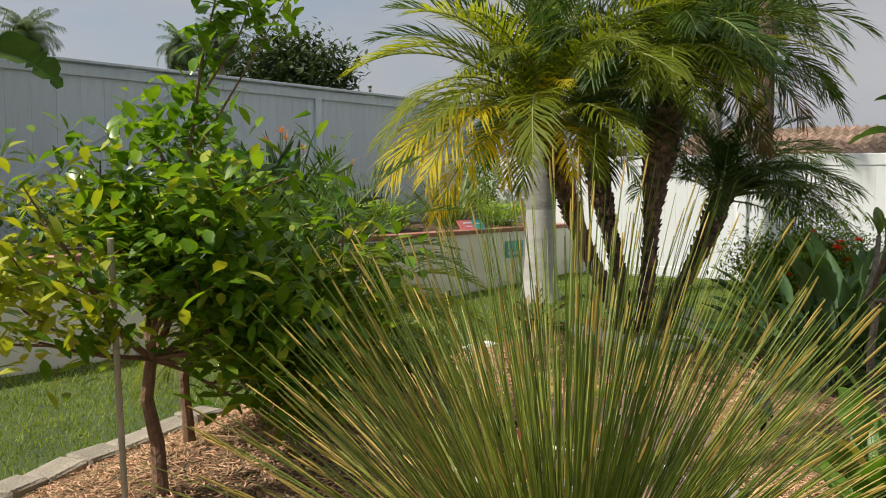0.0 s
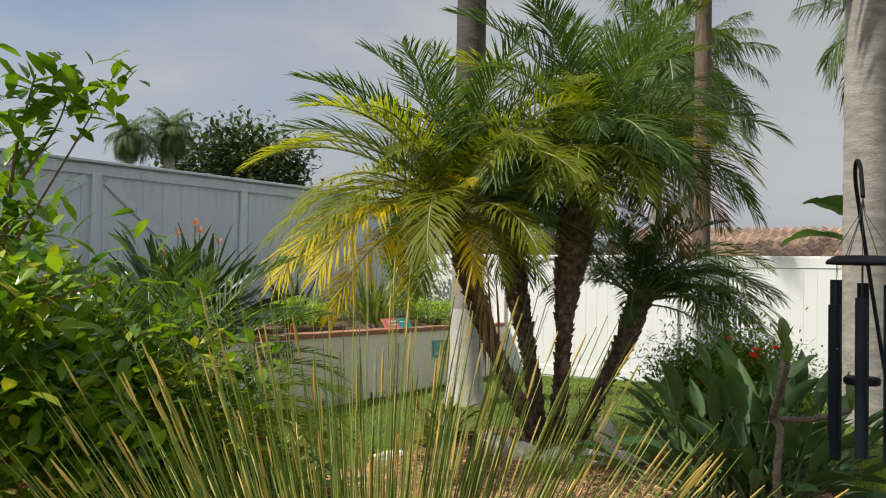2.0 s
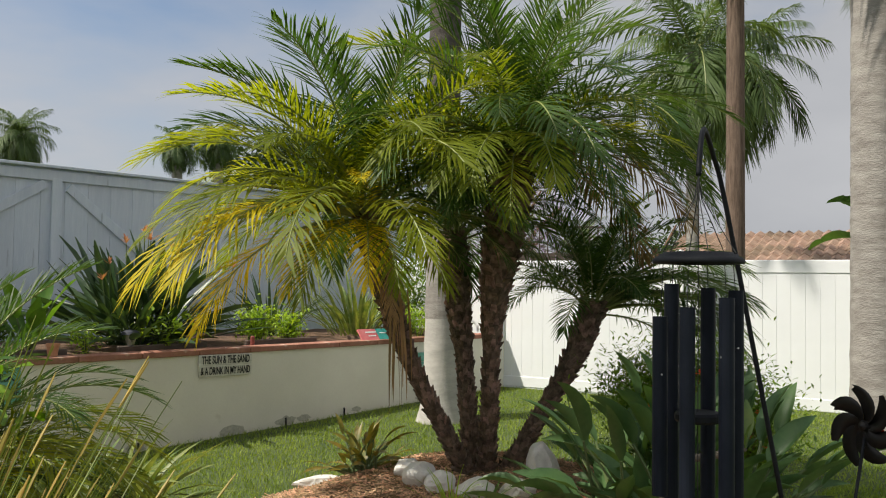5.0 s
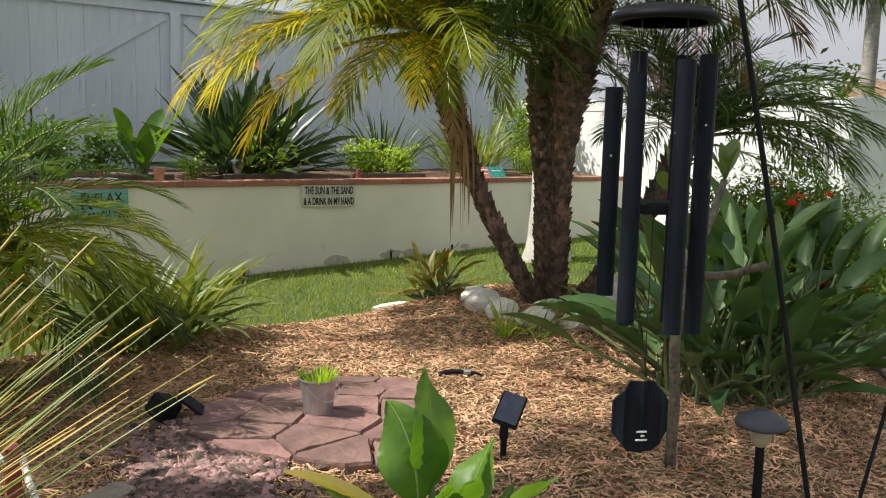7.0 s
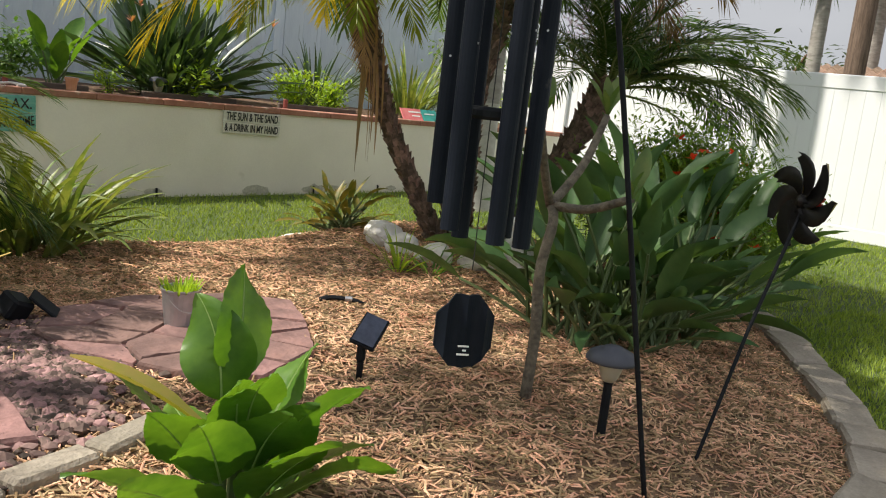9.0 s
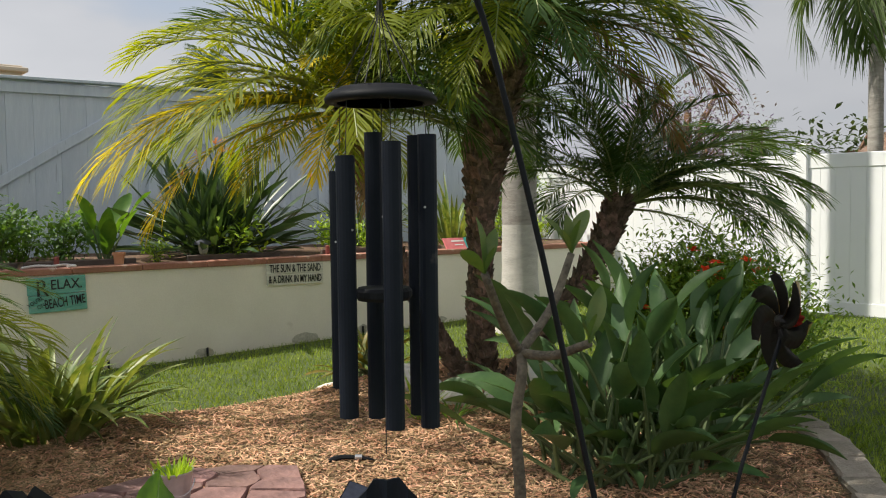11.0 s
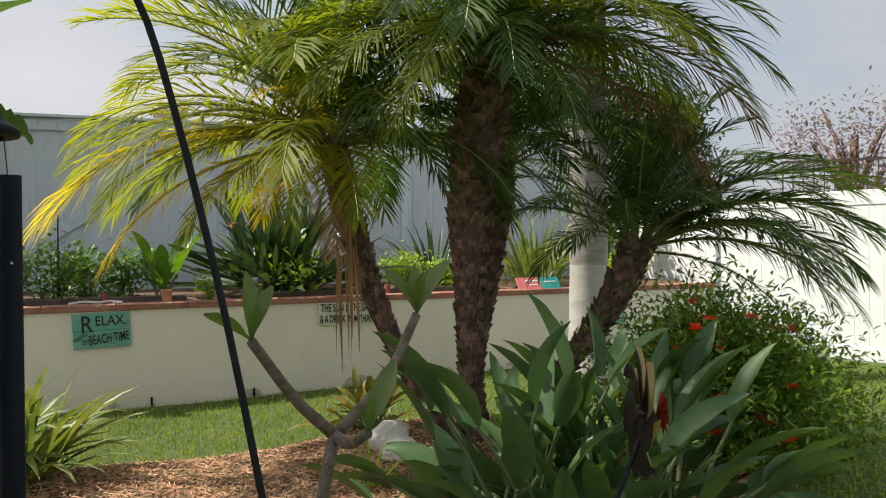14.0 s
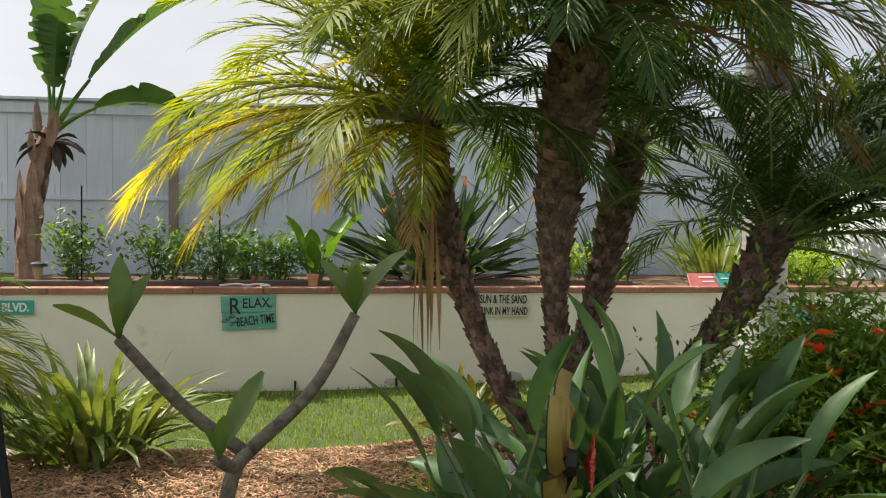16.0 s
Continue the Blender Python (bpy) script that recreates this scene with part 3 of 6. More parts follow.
def grey_fence():
    f = tagged(new("fence_grey"), "tall grey-blue painted board fence with diagonal gate braces", "fence", kind="structure")
    z0 = 0.6
    wide = 0.285
    bm = box_bm((wide - 0.002, 0.025, FENCE_TOP - z0), (0, 0, 0), bevel=0.002)
    me = bpy.data.meshes.new("board")
    bm.to_mesh(me)
    bm.free()
    me.materials.append(M_GREYPAINT)
    rng = random.Random(8)
    for i in range(int((WX1 + 5.0) / wide) + 2):
        o = child(new("board", me), f)
        o.matrix_world = pose(-5 + i * wide, FENCE_Y + rng.uniform(-0.003, 0.003), (FENCE_TOP + z0) / 2 + rng.uniform(-0.01, 0.01))
    part("backing", box_bm((17.6, 0.02, FENCE_TOP - z0 - 0.03), (3.7, FENCE_Y + 0.03, (FENCE_TOP + z0) / 2 - 0.02)), M_GREYGAP, f)
    part("top_rail", box_bm((17.6, 0.03, 0.12), (3.7, FENCE_Y - 0.035, FENCE_TOP - 0.08), bevel=0.004), M_GREYPAINT, f)
    part("cap_board", box_bm((17.6, 0.17, 0.035), (3.7, FENCE_Y - 0.01, FENCE_TOP + 0.022), bevel=0.004), M_GREYPAINT, f)
    part("middle_rail", box_bm((5.6, 0.022, 0.05), (1.4, FENCE_Y - 0.03, 1.70), bevel=0.004), M_GREYPAINT, f)

    def brace(x0, z_0, x1, z_1, d=0.030):
        L, a = math.hypot(x1 - x0, z_1 - z_0), math.degrees(math.atan2(z_1 - z_0, x1 - x0))
        part("brace", box_bm((L, 0.028, 0.11), ((x0 + x1) / 2, FENCE_Y - d, (z_0 + z_1) / 2), (0, -a, 0), 0.004), M_GREYPAINT, f)

    brace(4.45, 1.30, 6.58, 2.62)
    brace(6.86, 2.60, 8.6, 1.25)
    part("stile", box_bm((0.12, 0.03, 1.75), (6.72, FENCE_Y - 0.036, 1.82), bevel=0.004), M_GREYPAINT, f)
    part("stile", box_bm((0.12, 0.03, 1.75), (9.0, FENCE_Y - 0.036, 1.82), bevel=0.004), M_GREYPAINT, f)
    part("post", box_bm((0.10, 0.09, 1.9), (4.1, FENCE_Y - 0.07, 1.68), bevel=0.006), M_POSTBROWN, f, "bare weathered wood post")
    return f


grey_fence()


def white_fence():
    f = tagged(new("fence_white"), "tall white vinyl privacy fence with posts and rails", "fence", kind="structure")
    a, b = Vector((11.80, 9.92, 0)), Vector((14.4, -6.4, 0))
    way = (b - a).normalized()
    turn = math.degrees(math.atan2(way.y, way.x))
    top, pitch = 1.86, 2.42
    wide = 0.165
    bm = box_bm((wide - 0.0012, 0.03, 1.78), (0, 0, 0), bevel=0.0025)
    me = bpy.data.meshes.new("panel_board")
    bm.to_mesh(me)
    bm.free()
    me.materials.append(M_VINYL)
    n = int((b - a).length / wide)
    for i in range(n):
        p = a + way * (i + 0.5) * wide
        child(new("panel_board", me), f).matrix_world = pose(p.x, p.y, 0.88, 0, 0, turn)
    L = (b - a).length
    c = (a + b) / 2
    part("backing", box_bm((L, 0.012, 1.7), (c.x, c.y, 0.9), (0, 0, turn)), M_VINYL, f)
    part("top_rail", box_bm((L, 0.05, 0.16), (c.x, c.y, top - 0.07), (0, 0, turn), 0.008), M_VINYL, f)
    part("bottom_rail", box_bm((L, 0.05, 0.15), (c.x, c.y, 0.15), (0, 0, turn), 0.008), M_VINYL, f)
    k = 0
    s = 0.1
    while s < L:
        p = a + way * s
        post = part("post", box_bm((0.127, 0.127, 2.1), (p.x, p.y, 0.90), (0, 0, turn), 0.008), M_VINYL, f)
        cap = lathe([(0.10, 0), (0.10, 0.02), (0.085, 0.03), (0.0, 0.06)], 4, (0, 0, 0))
        o = mesh_part("post_cap", moved(cap, pose(p.x, p.y, 1.95, 0, 0, turn + 45)), M_VINYL, post)
        s += (2.35, 2.63)[k] if k < 2 else pitch
        k += 1
    return f


white_fence()


# ---- edging stones of the bed ----
def bed_edging():
    e = tagged(new("trim_edging"), "curved edging of pale concrete stones round the bed", "garden edging", kind="structure")
    bm = box_bm((0.292, 0.20, 0.09), (0, 0, 0), bevel=0.016)
    rng = random.Random(4)
    for v in bm.verts:
        v.co += Vector((rng.uniform(-1, 1), rng.uniform(-1, 1), rng.uniform(-1, 1))) * 0.006
    me = bpy.data.meshes.new("edging_stone")
    bm.to_mesh(me)
    bm.free()
    me.materials.append(M_PAVER)
    line = BED + [BED[0]]
    run, nxt = 0.0, 0.0
    for p, q in zip(line, line[1:]):
        seg = (q - p).length
        while nxt <= run + seg:
            c = p.lerp(q, (nxt - run) / seg)
            if (c.y > 4.4 and c.x > 3.9) or (c.y > 2.2 and c.x > 7.0):
                nxt += 0.30
                continue
            a = math.degrees(math.atan2(q.y - p.y, q.x - p.x))
            child(new("edging_stone", me), e).matrix_world = pose(c.x, c.y, grounded(c.x, c.y) + 0.028 + rng.uniform(-0.01, 0.012), rng.uniform(-4, 4), rng.uniform(-4, 4), a + rng.uniform(-6, 6))
            nxt += 0.30
        run += seg


bed_edging()


# ---- palms ----
def palm_trunk(points, r0, r1, rng, boots=True, per_m=150):
    line = spline(points, 26)
    n = len(line)
    radii = [r0 * (1.25 - 0.25 * min(1, i / 4)) + (r1 - r0) * min(1, max(0, (i / (n - 1) - 0.42) / 0.33)) for i in range(n)]
    v, f = tube(line, [r * 0.86 for r in radii], 12)
    if boots:
        total = sum((b - a).length for a, b in zip(line, line[1:]))
        count = int(total * per_m)
        for k in range(count):
            s = k / count * (n - 1.001)
            i = int(s)
            p = line[i].lerp(line[i + 1], s - i)
            t = (line[i + 1] - line[i]).normalized()
            r = radii[i] * 0.84
            a = k * 2.39996 + rng.uniform(-0.15, 0.15)
            side = Vector((math.cos(a), math.sin(a), 0))
            side = (side - t * side.dot(t)).normalized()
            across = t.cross(side)
            out = min(r, 0.1) * rng.uniform(0.22, 0.62)
            h, w = rng.uniform(0.030, 0.055), r * rng.uniform(0.36, 0.5)
            q = p + side * r * 0.95
            j = len(v)
            v += [q - across * w - t * h * 0.6, q + across * w - t * h * 0.6, q + across * w * 0.6 + t * h + side * out, q - across * w * 0.6 + t * h + side * out,
                  q + across * w * 0.5 + t * h * 0.7 - side * 0.01, q - across * w * 0.5 + t * h * 0.7 - side * 0.01]
            f += [(j, j + 1, j + 2, j + 3), (j + 3, j + 2, j + 4, j + 5), (j, j + 3, j + 5), (j + 1, j + 4, j + 2)]
    return v, f


RNG_F = random.Random(21)
FROND_SET = []  # meshes from upright young leaves to hanging old ones
for k in range(10):
    el = (86, 76, 66, 56, 46, 35, 24, 12, -4, -45)[k]
    dr = (42, 56, 66, 74, 80, 82, 80, 72, 62, 42)[k]
    FROND_SET.append([frond_geo(1.0, el, dr, 0.215, 46, RNG_F, width=0.0098, vee=30 - 3 * k, hang=0.14 + 0.035 * k) for _ in range(2)])


def frond_mesh(geo, mat, cache={}):
    key = (id(geo), mat.name)
    if key not in cache:
        cache[key] = mesh_of("frond", geo[0], geo[1], [mat, M_RACHIS if mat is not M_FROND_DRY else M_FROND_DRY], geo[2])
    return cache[key]


def date_palm(base, points, head, length, count, label, seed, yellow=0.0, olive=0.0, extra=(), radii=(0.085, 0.125), low=7):
    """A pygmy date palm. extra: single fronds as (azimuth, set number, length, material)."""
    rng = random.Random(seed)
    t = thing("date_palm", base, label, "palm tree", "clump of pygmy date palms")
    b = Vector(base)
    pts = [Vector(p) - b for p in points]
    mesh_part("trunk", palm_trunk(pts, radii[0], radii[1], rng), M_BARK, t, "dark brown trunk rough with old leaf bases")
    h = Vector(head) - b
    for k in range(count):
        u = (k + 0.5) / count
        i = min(int(u ** 0.85 * (low + 0.99)), 9)
        az = k * 137.5 + rng.uniform(-12, 12)
        mat = M_FROND
        # olive fronds on the sunward side: sunlit look put into their colour
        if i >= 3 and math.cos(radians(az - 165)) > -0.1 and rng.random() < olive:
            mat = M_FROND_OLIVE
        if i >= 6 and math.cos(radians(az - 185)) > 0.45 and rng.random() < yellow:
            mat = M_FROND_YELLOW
        o = child(new("frond", frond_mesh(rng.choice(FROND_SET[i]), mat)), t)
        s = length * rng.uniform(0.85, 1.08) * (0.8 if i < 1 else 1.0)
        m = pose(0, 0, 0, rng.uniform(-10, 10), rng.uniform(-6, 6), az) @ Matrix.Diagonal((s, s, s, 1))
        o.matrix_local = Matrix.Translation(h + Vector((math.cos(radians(az)), math.sin(radians(az)), 0)) * 0.05 + Vector((0, 0, 0.16 - 0.022 * i))) @ m
    for az, i, s, mat in extra:
        o = child(new("frond", frond_mesh(FROND_SET[i][0], mat)), t)
        o.matrix_local = Matrix.Translation(h + Vector((math.cos(radians(az)), math.sin(radians(az)), 0)) * 0.06 + Vector((0, 0, 0.02 - 0.03 * (i > 7)))) @ pose(0, 0, 0, 0, 0, az) @ Matrix.Diagonal((s, s, s, 1))
    return t


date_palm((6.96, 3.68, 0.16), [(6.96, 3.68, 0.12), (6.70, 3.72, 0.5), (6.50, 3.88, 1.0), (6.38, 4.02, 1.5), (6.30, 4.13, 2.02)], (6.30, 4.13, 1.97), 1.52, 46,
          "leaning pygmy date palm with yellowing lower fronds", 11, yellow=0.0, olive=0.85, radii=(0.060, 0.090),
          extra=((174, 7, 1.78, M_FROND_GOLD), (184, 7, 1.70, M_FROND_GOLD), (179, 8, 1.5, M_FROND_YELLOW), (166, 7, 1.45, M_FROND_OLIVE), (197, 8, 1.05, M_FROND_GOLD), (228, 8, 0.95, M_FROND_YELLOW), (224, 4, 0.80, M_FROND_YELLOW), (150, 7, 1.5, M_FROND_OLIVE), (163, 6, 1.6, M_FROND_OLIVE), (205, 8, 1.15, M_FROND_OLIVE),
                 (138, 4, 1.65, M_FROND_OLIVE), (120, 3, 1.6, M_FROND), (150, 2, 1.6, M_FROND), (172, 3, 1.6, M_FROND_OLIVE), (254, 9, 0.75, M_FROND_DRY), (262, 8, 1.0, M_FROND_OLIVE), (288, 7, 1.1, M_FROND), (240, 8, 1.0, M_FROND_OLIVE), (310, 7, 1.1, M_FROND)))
leaning = bpy.data.objects["date_palm"]
dead_rng = random.Random(77)
for k in range(9):
    x, y, z = -0.70 + dead_rng.gauss(0, 0.025), 0.10 + dead_rng.gauss(0, 0.025), 1.30 + dead_rng.uniform(-0.15, 0.1)
    mesh_part("dead_leaf", blade((x, y, z), dead_rng.uniform(0, 360), -84, dead_rng.uniform(0.35, 0.85), 0.022, 6, 7, 0.4, "strap", twist=dead_rng.uniform(-60, 60)), M_FROND_DRY, leaning, "dry brown hanging leaf strip")
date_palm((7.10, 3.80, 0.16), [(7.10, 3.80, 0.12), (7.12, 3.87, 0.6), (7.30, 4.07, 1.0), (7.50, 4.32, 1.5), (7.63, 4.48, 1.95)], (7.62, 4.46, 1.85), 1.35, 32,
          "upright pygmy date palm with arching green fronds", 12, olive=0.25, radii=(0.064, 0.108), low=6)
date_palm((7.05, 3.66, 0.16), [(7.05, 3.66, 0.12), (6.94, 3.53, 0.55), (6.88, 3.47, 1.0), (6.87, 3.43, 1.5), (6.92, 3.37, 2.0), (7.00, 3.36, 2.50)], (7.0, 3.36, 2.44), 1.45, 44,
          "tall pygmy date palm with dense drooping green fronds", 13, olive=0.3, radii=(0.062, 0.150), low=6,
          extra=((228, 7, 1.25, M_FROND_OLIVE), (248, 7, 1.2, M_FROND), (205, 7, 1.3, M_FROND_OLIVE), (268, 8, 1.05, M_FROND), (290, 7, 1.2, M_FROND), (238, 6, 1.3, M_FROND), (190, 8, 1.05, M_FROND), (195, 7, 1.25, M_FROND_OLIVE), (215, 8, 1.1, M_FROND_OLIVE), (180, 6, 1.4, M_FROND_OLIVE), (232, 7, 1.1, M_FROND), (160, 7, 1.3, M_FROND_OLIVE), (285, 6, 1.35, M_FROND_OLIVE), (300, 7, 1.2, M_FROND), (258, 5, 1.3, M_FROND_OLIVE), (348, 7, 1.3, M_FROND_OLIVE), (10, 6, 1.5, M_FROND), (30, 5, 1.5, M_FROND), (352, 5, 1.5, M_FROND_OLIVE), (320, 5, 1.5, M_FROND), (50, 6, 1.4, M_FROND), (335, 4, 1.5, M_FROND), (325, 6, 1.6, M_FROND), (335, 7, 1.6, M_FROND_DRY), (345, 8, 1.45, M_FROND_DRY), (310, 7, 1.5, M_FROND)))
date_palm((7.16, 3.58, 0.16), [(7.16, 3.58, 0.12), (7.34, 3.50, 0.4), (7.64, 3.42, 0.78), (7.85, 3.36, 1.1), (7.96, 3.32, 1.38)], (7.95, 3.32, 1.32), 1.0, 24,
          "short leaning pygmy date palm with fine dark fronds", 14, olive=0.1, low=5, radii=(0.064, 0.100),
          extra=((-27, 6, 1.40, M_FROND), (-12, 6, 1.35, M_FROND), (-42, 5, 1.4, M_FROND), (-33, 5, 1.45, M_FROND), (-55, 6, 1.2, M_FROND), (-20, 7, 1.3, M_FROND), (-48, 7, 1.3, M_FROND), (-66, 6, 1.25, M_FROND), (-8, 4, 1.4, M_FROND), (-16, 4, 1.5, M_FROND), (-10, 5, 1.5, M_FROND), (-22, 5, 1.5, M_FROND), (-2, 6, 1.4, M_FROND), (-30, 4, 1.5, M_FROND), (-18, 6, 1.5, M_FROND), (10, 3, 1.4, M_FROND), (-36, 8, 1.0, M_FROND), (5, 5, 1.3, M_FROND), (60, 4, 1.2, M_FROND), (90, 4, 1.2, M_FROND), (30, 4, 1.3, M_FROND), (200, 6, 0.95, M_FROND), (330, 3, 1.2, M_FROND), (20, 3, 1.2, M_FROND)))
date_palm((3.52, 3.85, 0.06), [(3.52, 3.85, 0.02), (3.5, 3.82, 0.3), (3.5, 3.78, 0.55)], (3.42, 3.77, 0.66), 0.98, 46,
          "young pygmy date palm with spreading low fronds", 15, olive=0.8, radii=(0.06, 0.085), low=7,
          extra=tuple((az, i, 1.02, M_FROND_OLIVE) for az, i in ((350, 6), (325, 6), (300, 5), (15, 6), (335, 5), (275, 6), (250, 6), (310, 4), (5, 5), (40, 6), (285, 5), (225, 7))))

KING_SET = [[frond_geo(1.0, 70 - 22 * k, 60 + 12 * k, 0.27, 46, RNG_F, width=0.016, vee=10, hang=0.95, stalk=0.008)] for k in range(6)]


def tall_palm(base, top_z, r0, r1, mat, crown, count, frond_mat, label, seed, flare=1.0, lean=(0, 0), rings=True, name="tall_palm"):
    rng = random.Random(seed)
    t = thing(name, base, label, "palm tree")
    H = top_z - base[2]
    n = max(12, int(H * 7))
    prof = []
    for i in range(n + 1):
        z = H * i / n
        r = r0 + (r1 - r0) * min(1, z / H)
        r *= 1 + (flare - 1) * math.exp(-z / 0.25)
        if rings and i % 3 == 0:
            r *= 1.025
        prof.append((r, z))
    geo = lathe([(prof[0][0] * 1.1, -0.1)] + prof, 16)
    geo = ([(x + lean[0] * max(z, 0) / H, y + lean[1] * max(z, 0) / H, z) for x, y, z in geo[0]], geo[1])
    # pale foot, greyer middle, dark top: sun and shade put into bark colour
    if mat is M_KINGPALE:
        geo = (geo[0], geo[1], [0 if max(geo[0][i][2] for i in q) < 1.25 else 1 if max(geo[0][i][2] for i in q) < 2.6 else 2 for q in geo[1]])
        mat = [M_KINGPALE, M_KINGBARK, M_KINGSHADE]
    mesh_part("trunk", geo, mat, t, smooth=True)
    for k in range(count):
        i = min(int((k + 0.5) / count * 6), 5)
        az = k * 137.5 + rng.uniform(-10, 10)
        o = child(new("frond", frond_mesh(KING_SET[i][0], frond_mat)), t)
        s = crown * rng.uniform(0.85, 1.1)
        o.matrix_local = Matrix.Translation((lean[0], lean[1], H - 0.02)) @ pose(0, 0, 0, 0, 0, az) @ Matrix.Diagonal((s, s, s, 1))
    return t


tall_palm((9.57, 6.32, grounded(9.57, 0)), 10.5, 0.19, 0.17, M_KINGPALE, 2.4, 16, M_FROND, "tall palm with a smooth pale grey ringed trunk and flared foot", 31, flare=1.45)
tall_palm((11.25, 2.15, grounded(11.25, 0)), 7.6, 0.27, 0.23, M_KINGBARK, 2.7, 18, M_FROND, "tall palm with a thick ringed grey trunk beside the white fence", 32, flare=1.2)
tall_palm((19.7, 7.20, 0.0), 10.5, 0.20, 0.17, M_BROWNBARK, 2.8, 20, M_FARPALM, "very tall brown-trunked palm beyond the white fence", 33, rings=False)
tall_palm((22.2, 9.35, 0.0), 7.3, 0.17, 0.14, M_KINGBARK, 3.0, 20, M_FARPALM, "queen palm with hanging feathery fronds beyond the white fence", 44)
tall_palm((28.9, 11.2, 0.05), 8.4, 0.26, 0.22, M_KINGBARK, 3.0, 34, M_FARPALM, "distant queen palm with a full feathery crown", 34)
tall_palm((30.5, 5.2, 0.0), 9.3, 0.28, 0.24, M_KINGBARK, 3.2, 24, M_FARPALM, "distant queen palm with drooping fronds beyond the roofs", 35)
tall_palm((27.46, 37.5, 0.0), 8.5, 0.28, 0.24, M_KINGBARK, 1.55, 44, M_FARPALM, "distant palm with a round crown above the grey fence", 36)
tall_palm((25.17, 37.5, 0.0), 8.0, 0.28, 0.24, M_KINGBARK, 1.45, 40, M_FARPALM, "distant palm with a small crown above the grey fence", 37)
tall_palm((17.66, 37.5, 0.0), 7.5, 0.28, 0.24, M_KINGBARK, 1.75, 44, M_FARPALM, "distant bushy palm above the grey fence", 38)


tall_palm((24.0, 13.6, 0.0), 2.9, 0.2, 0.18, M_KINGBARK, 0.95, 22, M_FARPALM, "small distant palm above the white fence", 40)


# ---- leafy trees and bushes ----
def leaf_cloud(centres, per, spread, size, rng, droop=30, width=0.45, shape="oval", n=4):
    """Many small leaves round the given points."""
    v, f = [], []
    for c in centres:
        for _ in range(per):
            p = Vector(c) + Vector((rng.gauss(0, 1), rng.gauss(0, 1), rng.gauss(0, 1))) * spread
            L = size * rng.uniform(0.6, 1.2)
            g = blade(p, rng.uniform(0, 360), rng.uniform(-35, 65), L, L * width, droop, n, 0.2, shape, twist=rng.uniform(-40, 40))
            k = len(v)
            v += g[0]
            f += [tuple(i + k for i in q) for q in g[1]]
    return v, f


def branch_ends(base, rng, levels, length, spread, rise=0.6):
    """Limbs as tubes, and the points along their ends."""
    geo, ends = ([], []), []

    def grow(p, d, L, r, level):
        nonlocal geo
        pts = [p]
        for _ in range(4):
            d = (d + Vector((rng.gauss(0, 0.16), rng.gauss(0, 0.16), rng.gauss(0, 0.1)))).normalized()
            pts.append(pts[-1] + d * L / 4)
        geo = joined(geo, tube(pts, [r * (1 - 0.11 * i) for i in range(5)], 5))
        if level <= 1:
            ends.extend(pts[2:])
        if level == 0:
            return
        for k in range(rng.choice((2, 3, 3))):
            a = rng.uniform(0, 2 * math.pi)
            nd = (d * 0.8 + Vector((math.cos(a) * spread, math.sin(a) * spread, rise * rng.uniform(0.0, 1.0)))).normalized()
            grow(pts[rng.choice((2, 3, 4))], nd, L * rng.uniform(0.6, 0.8), r * 0.58, level - 1)

    for d, L, r in base[1]:
        grow(Vector(base[0]), Vector(d).normalized(), L, r, levels)
    return geo, ends


def citrus_tree(at, label, seed, limbs, trunk, per=9, leaders=(), yellow=0.16):
    rng = random.Random(seed)
    t = thing("citrus_tree", at, label, "fruit tree")
    mesh_part("trunk", tube(trunk, [0.036, 0.032, 0.028, 0.026], 9), M_CITRUS_BARK, t)
    geo, ends = branch_ends((trunk[-1], limbs), rng, 2, 0.5, 0.85)
    lead = []
    for k, way in enumerate(leaders):
        line = spline(way, 14)
        geo = joined(geo, tube(line, [(0.012 if k == 0 else 0.006) * (1 - 0.055 * i) for i in range(14)], 5))
        lead += line[3:] * 2 if k == 0 else line[8:]
    mesh_part("branch", geo, M_CITRUS_BARK, t)
    # share of yellow-green leaves, rising towards -x
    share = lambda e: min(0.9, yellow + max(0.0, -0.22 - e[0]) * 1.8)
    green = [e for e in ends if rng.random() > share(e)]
    mesh_part("crown", leaf_cloud(green, per, 0.095, 0.108, rng), M_CITRUS, t, "glossy green leaves in clusters", smooth=True)
    if lead:
        mesh_part("leading_shoot", leaf_cloud(lead, 6, 0.045, 0.10, rng), M_CITRUS, t, "upright leafy shoot", smooth=True)
    mesh_part("yellow_foliage", leaf_cloud([e for e in ends if rng.random() < share(e)], per - 4, 0.085, 0.10, rng), M_CITRUS_YELLOW, t, "yellow-green leaves among the green, more towards one side", smooth=True)
    return t


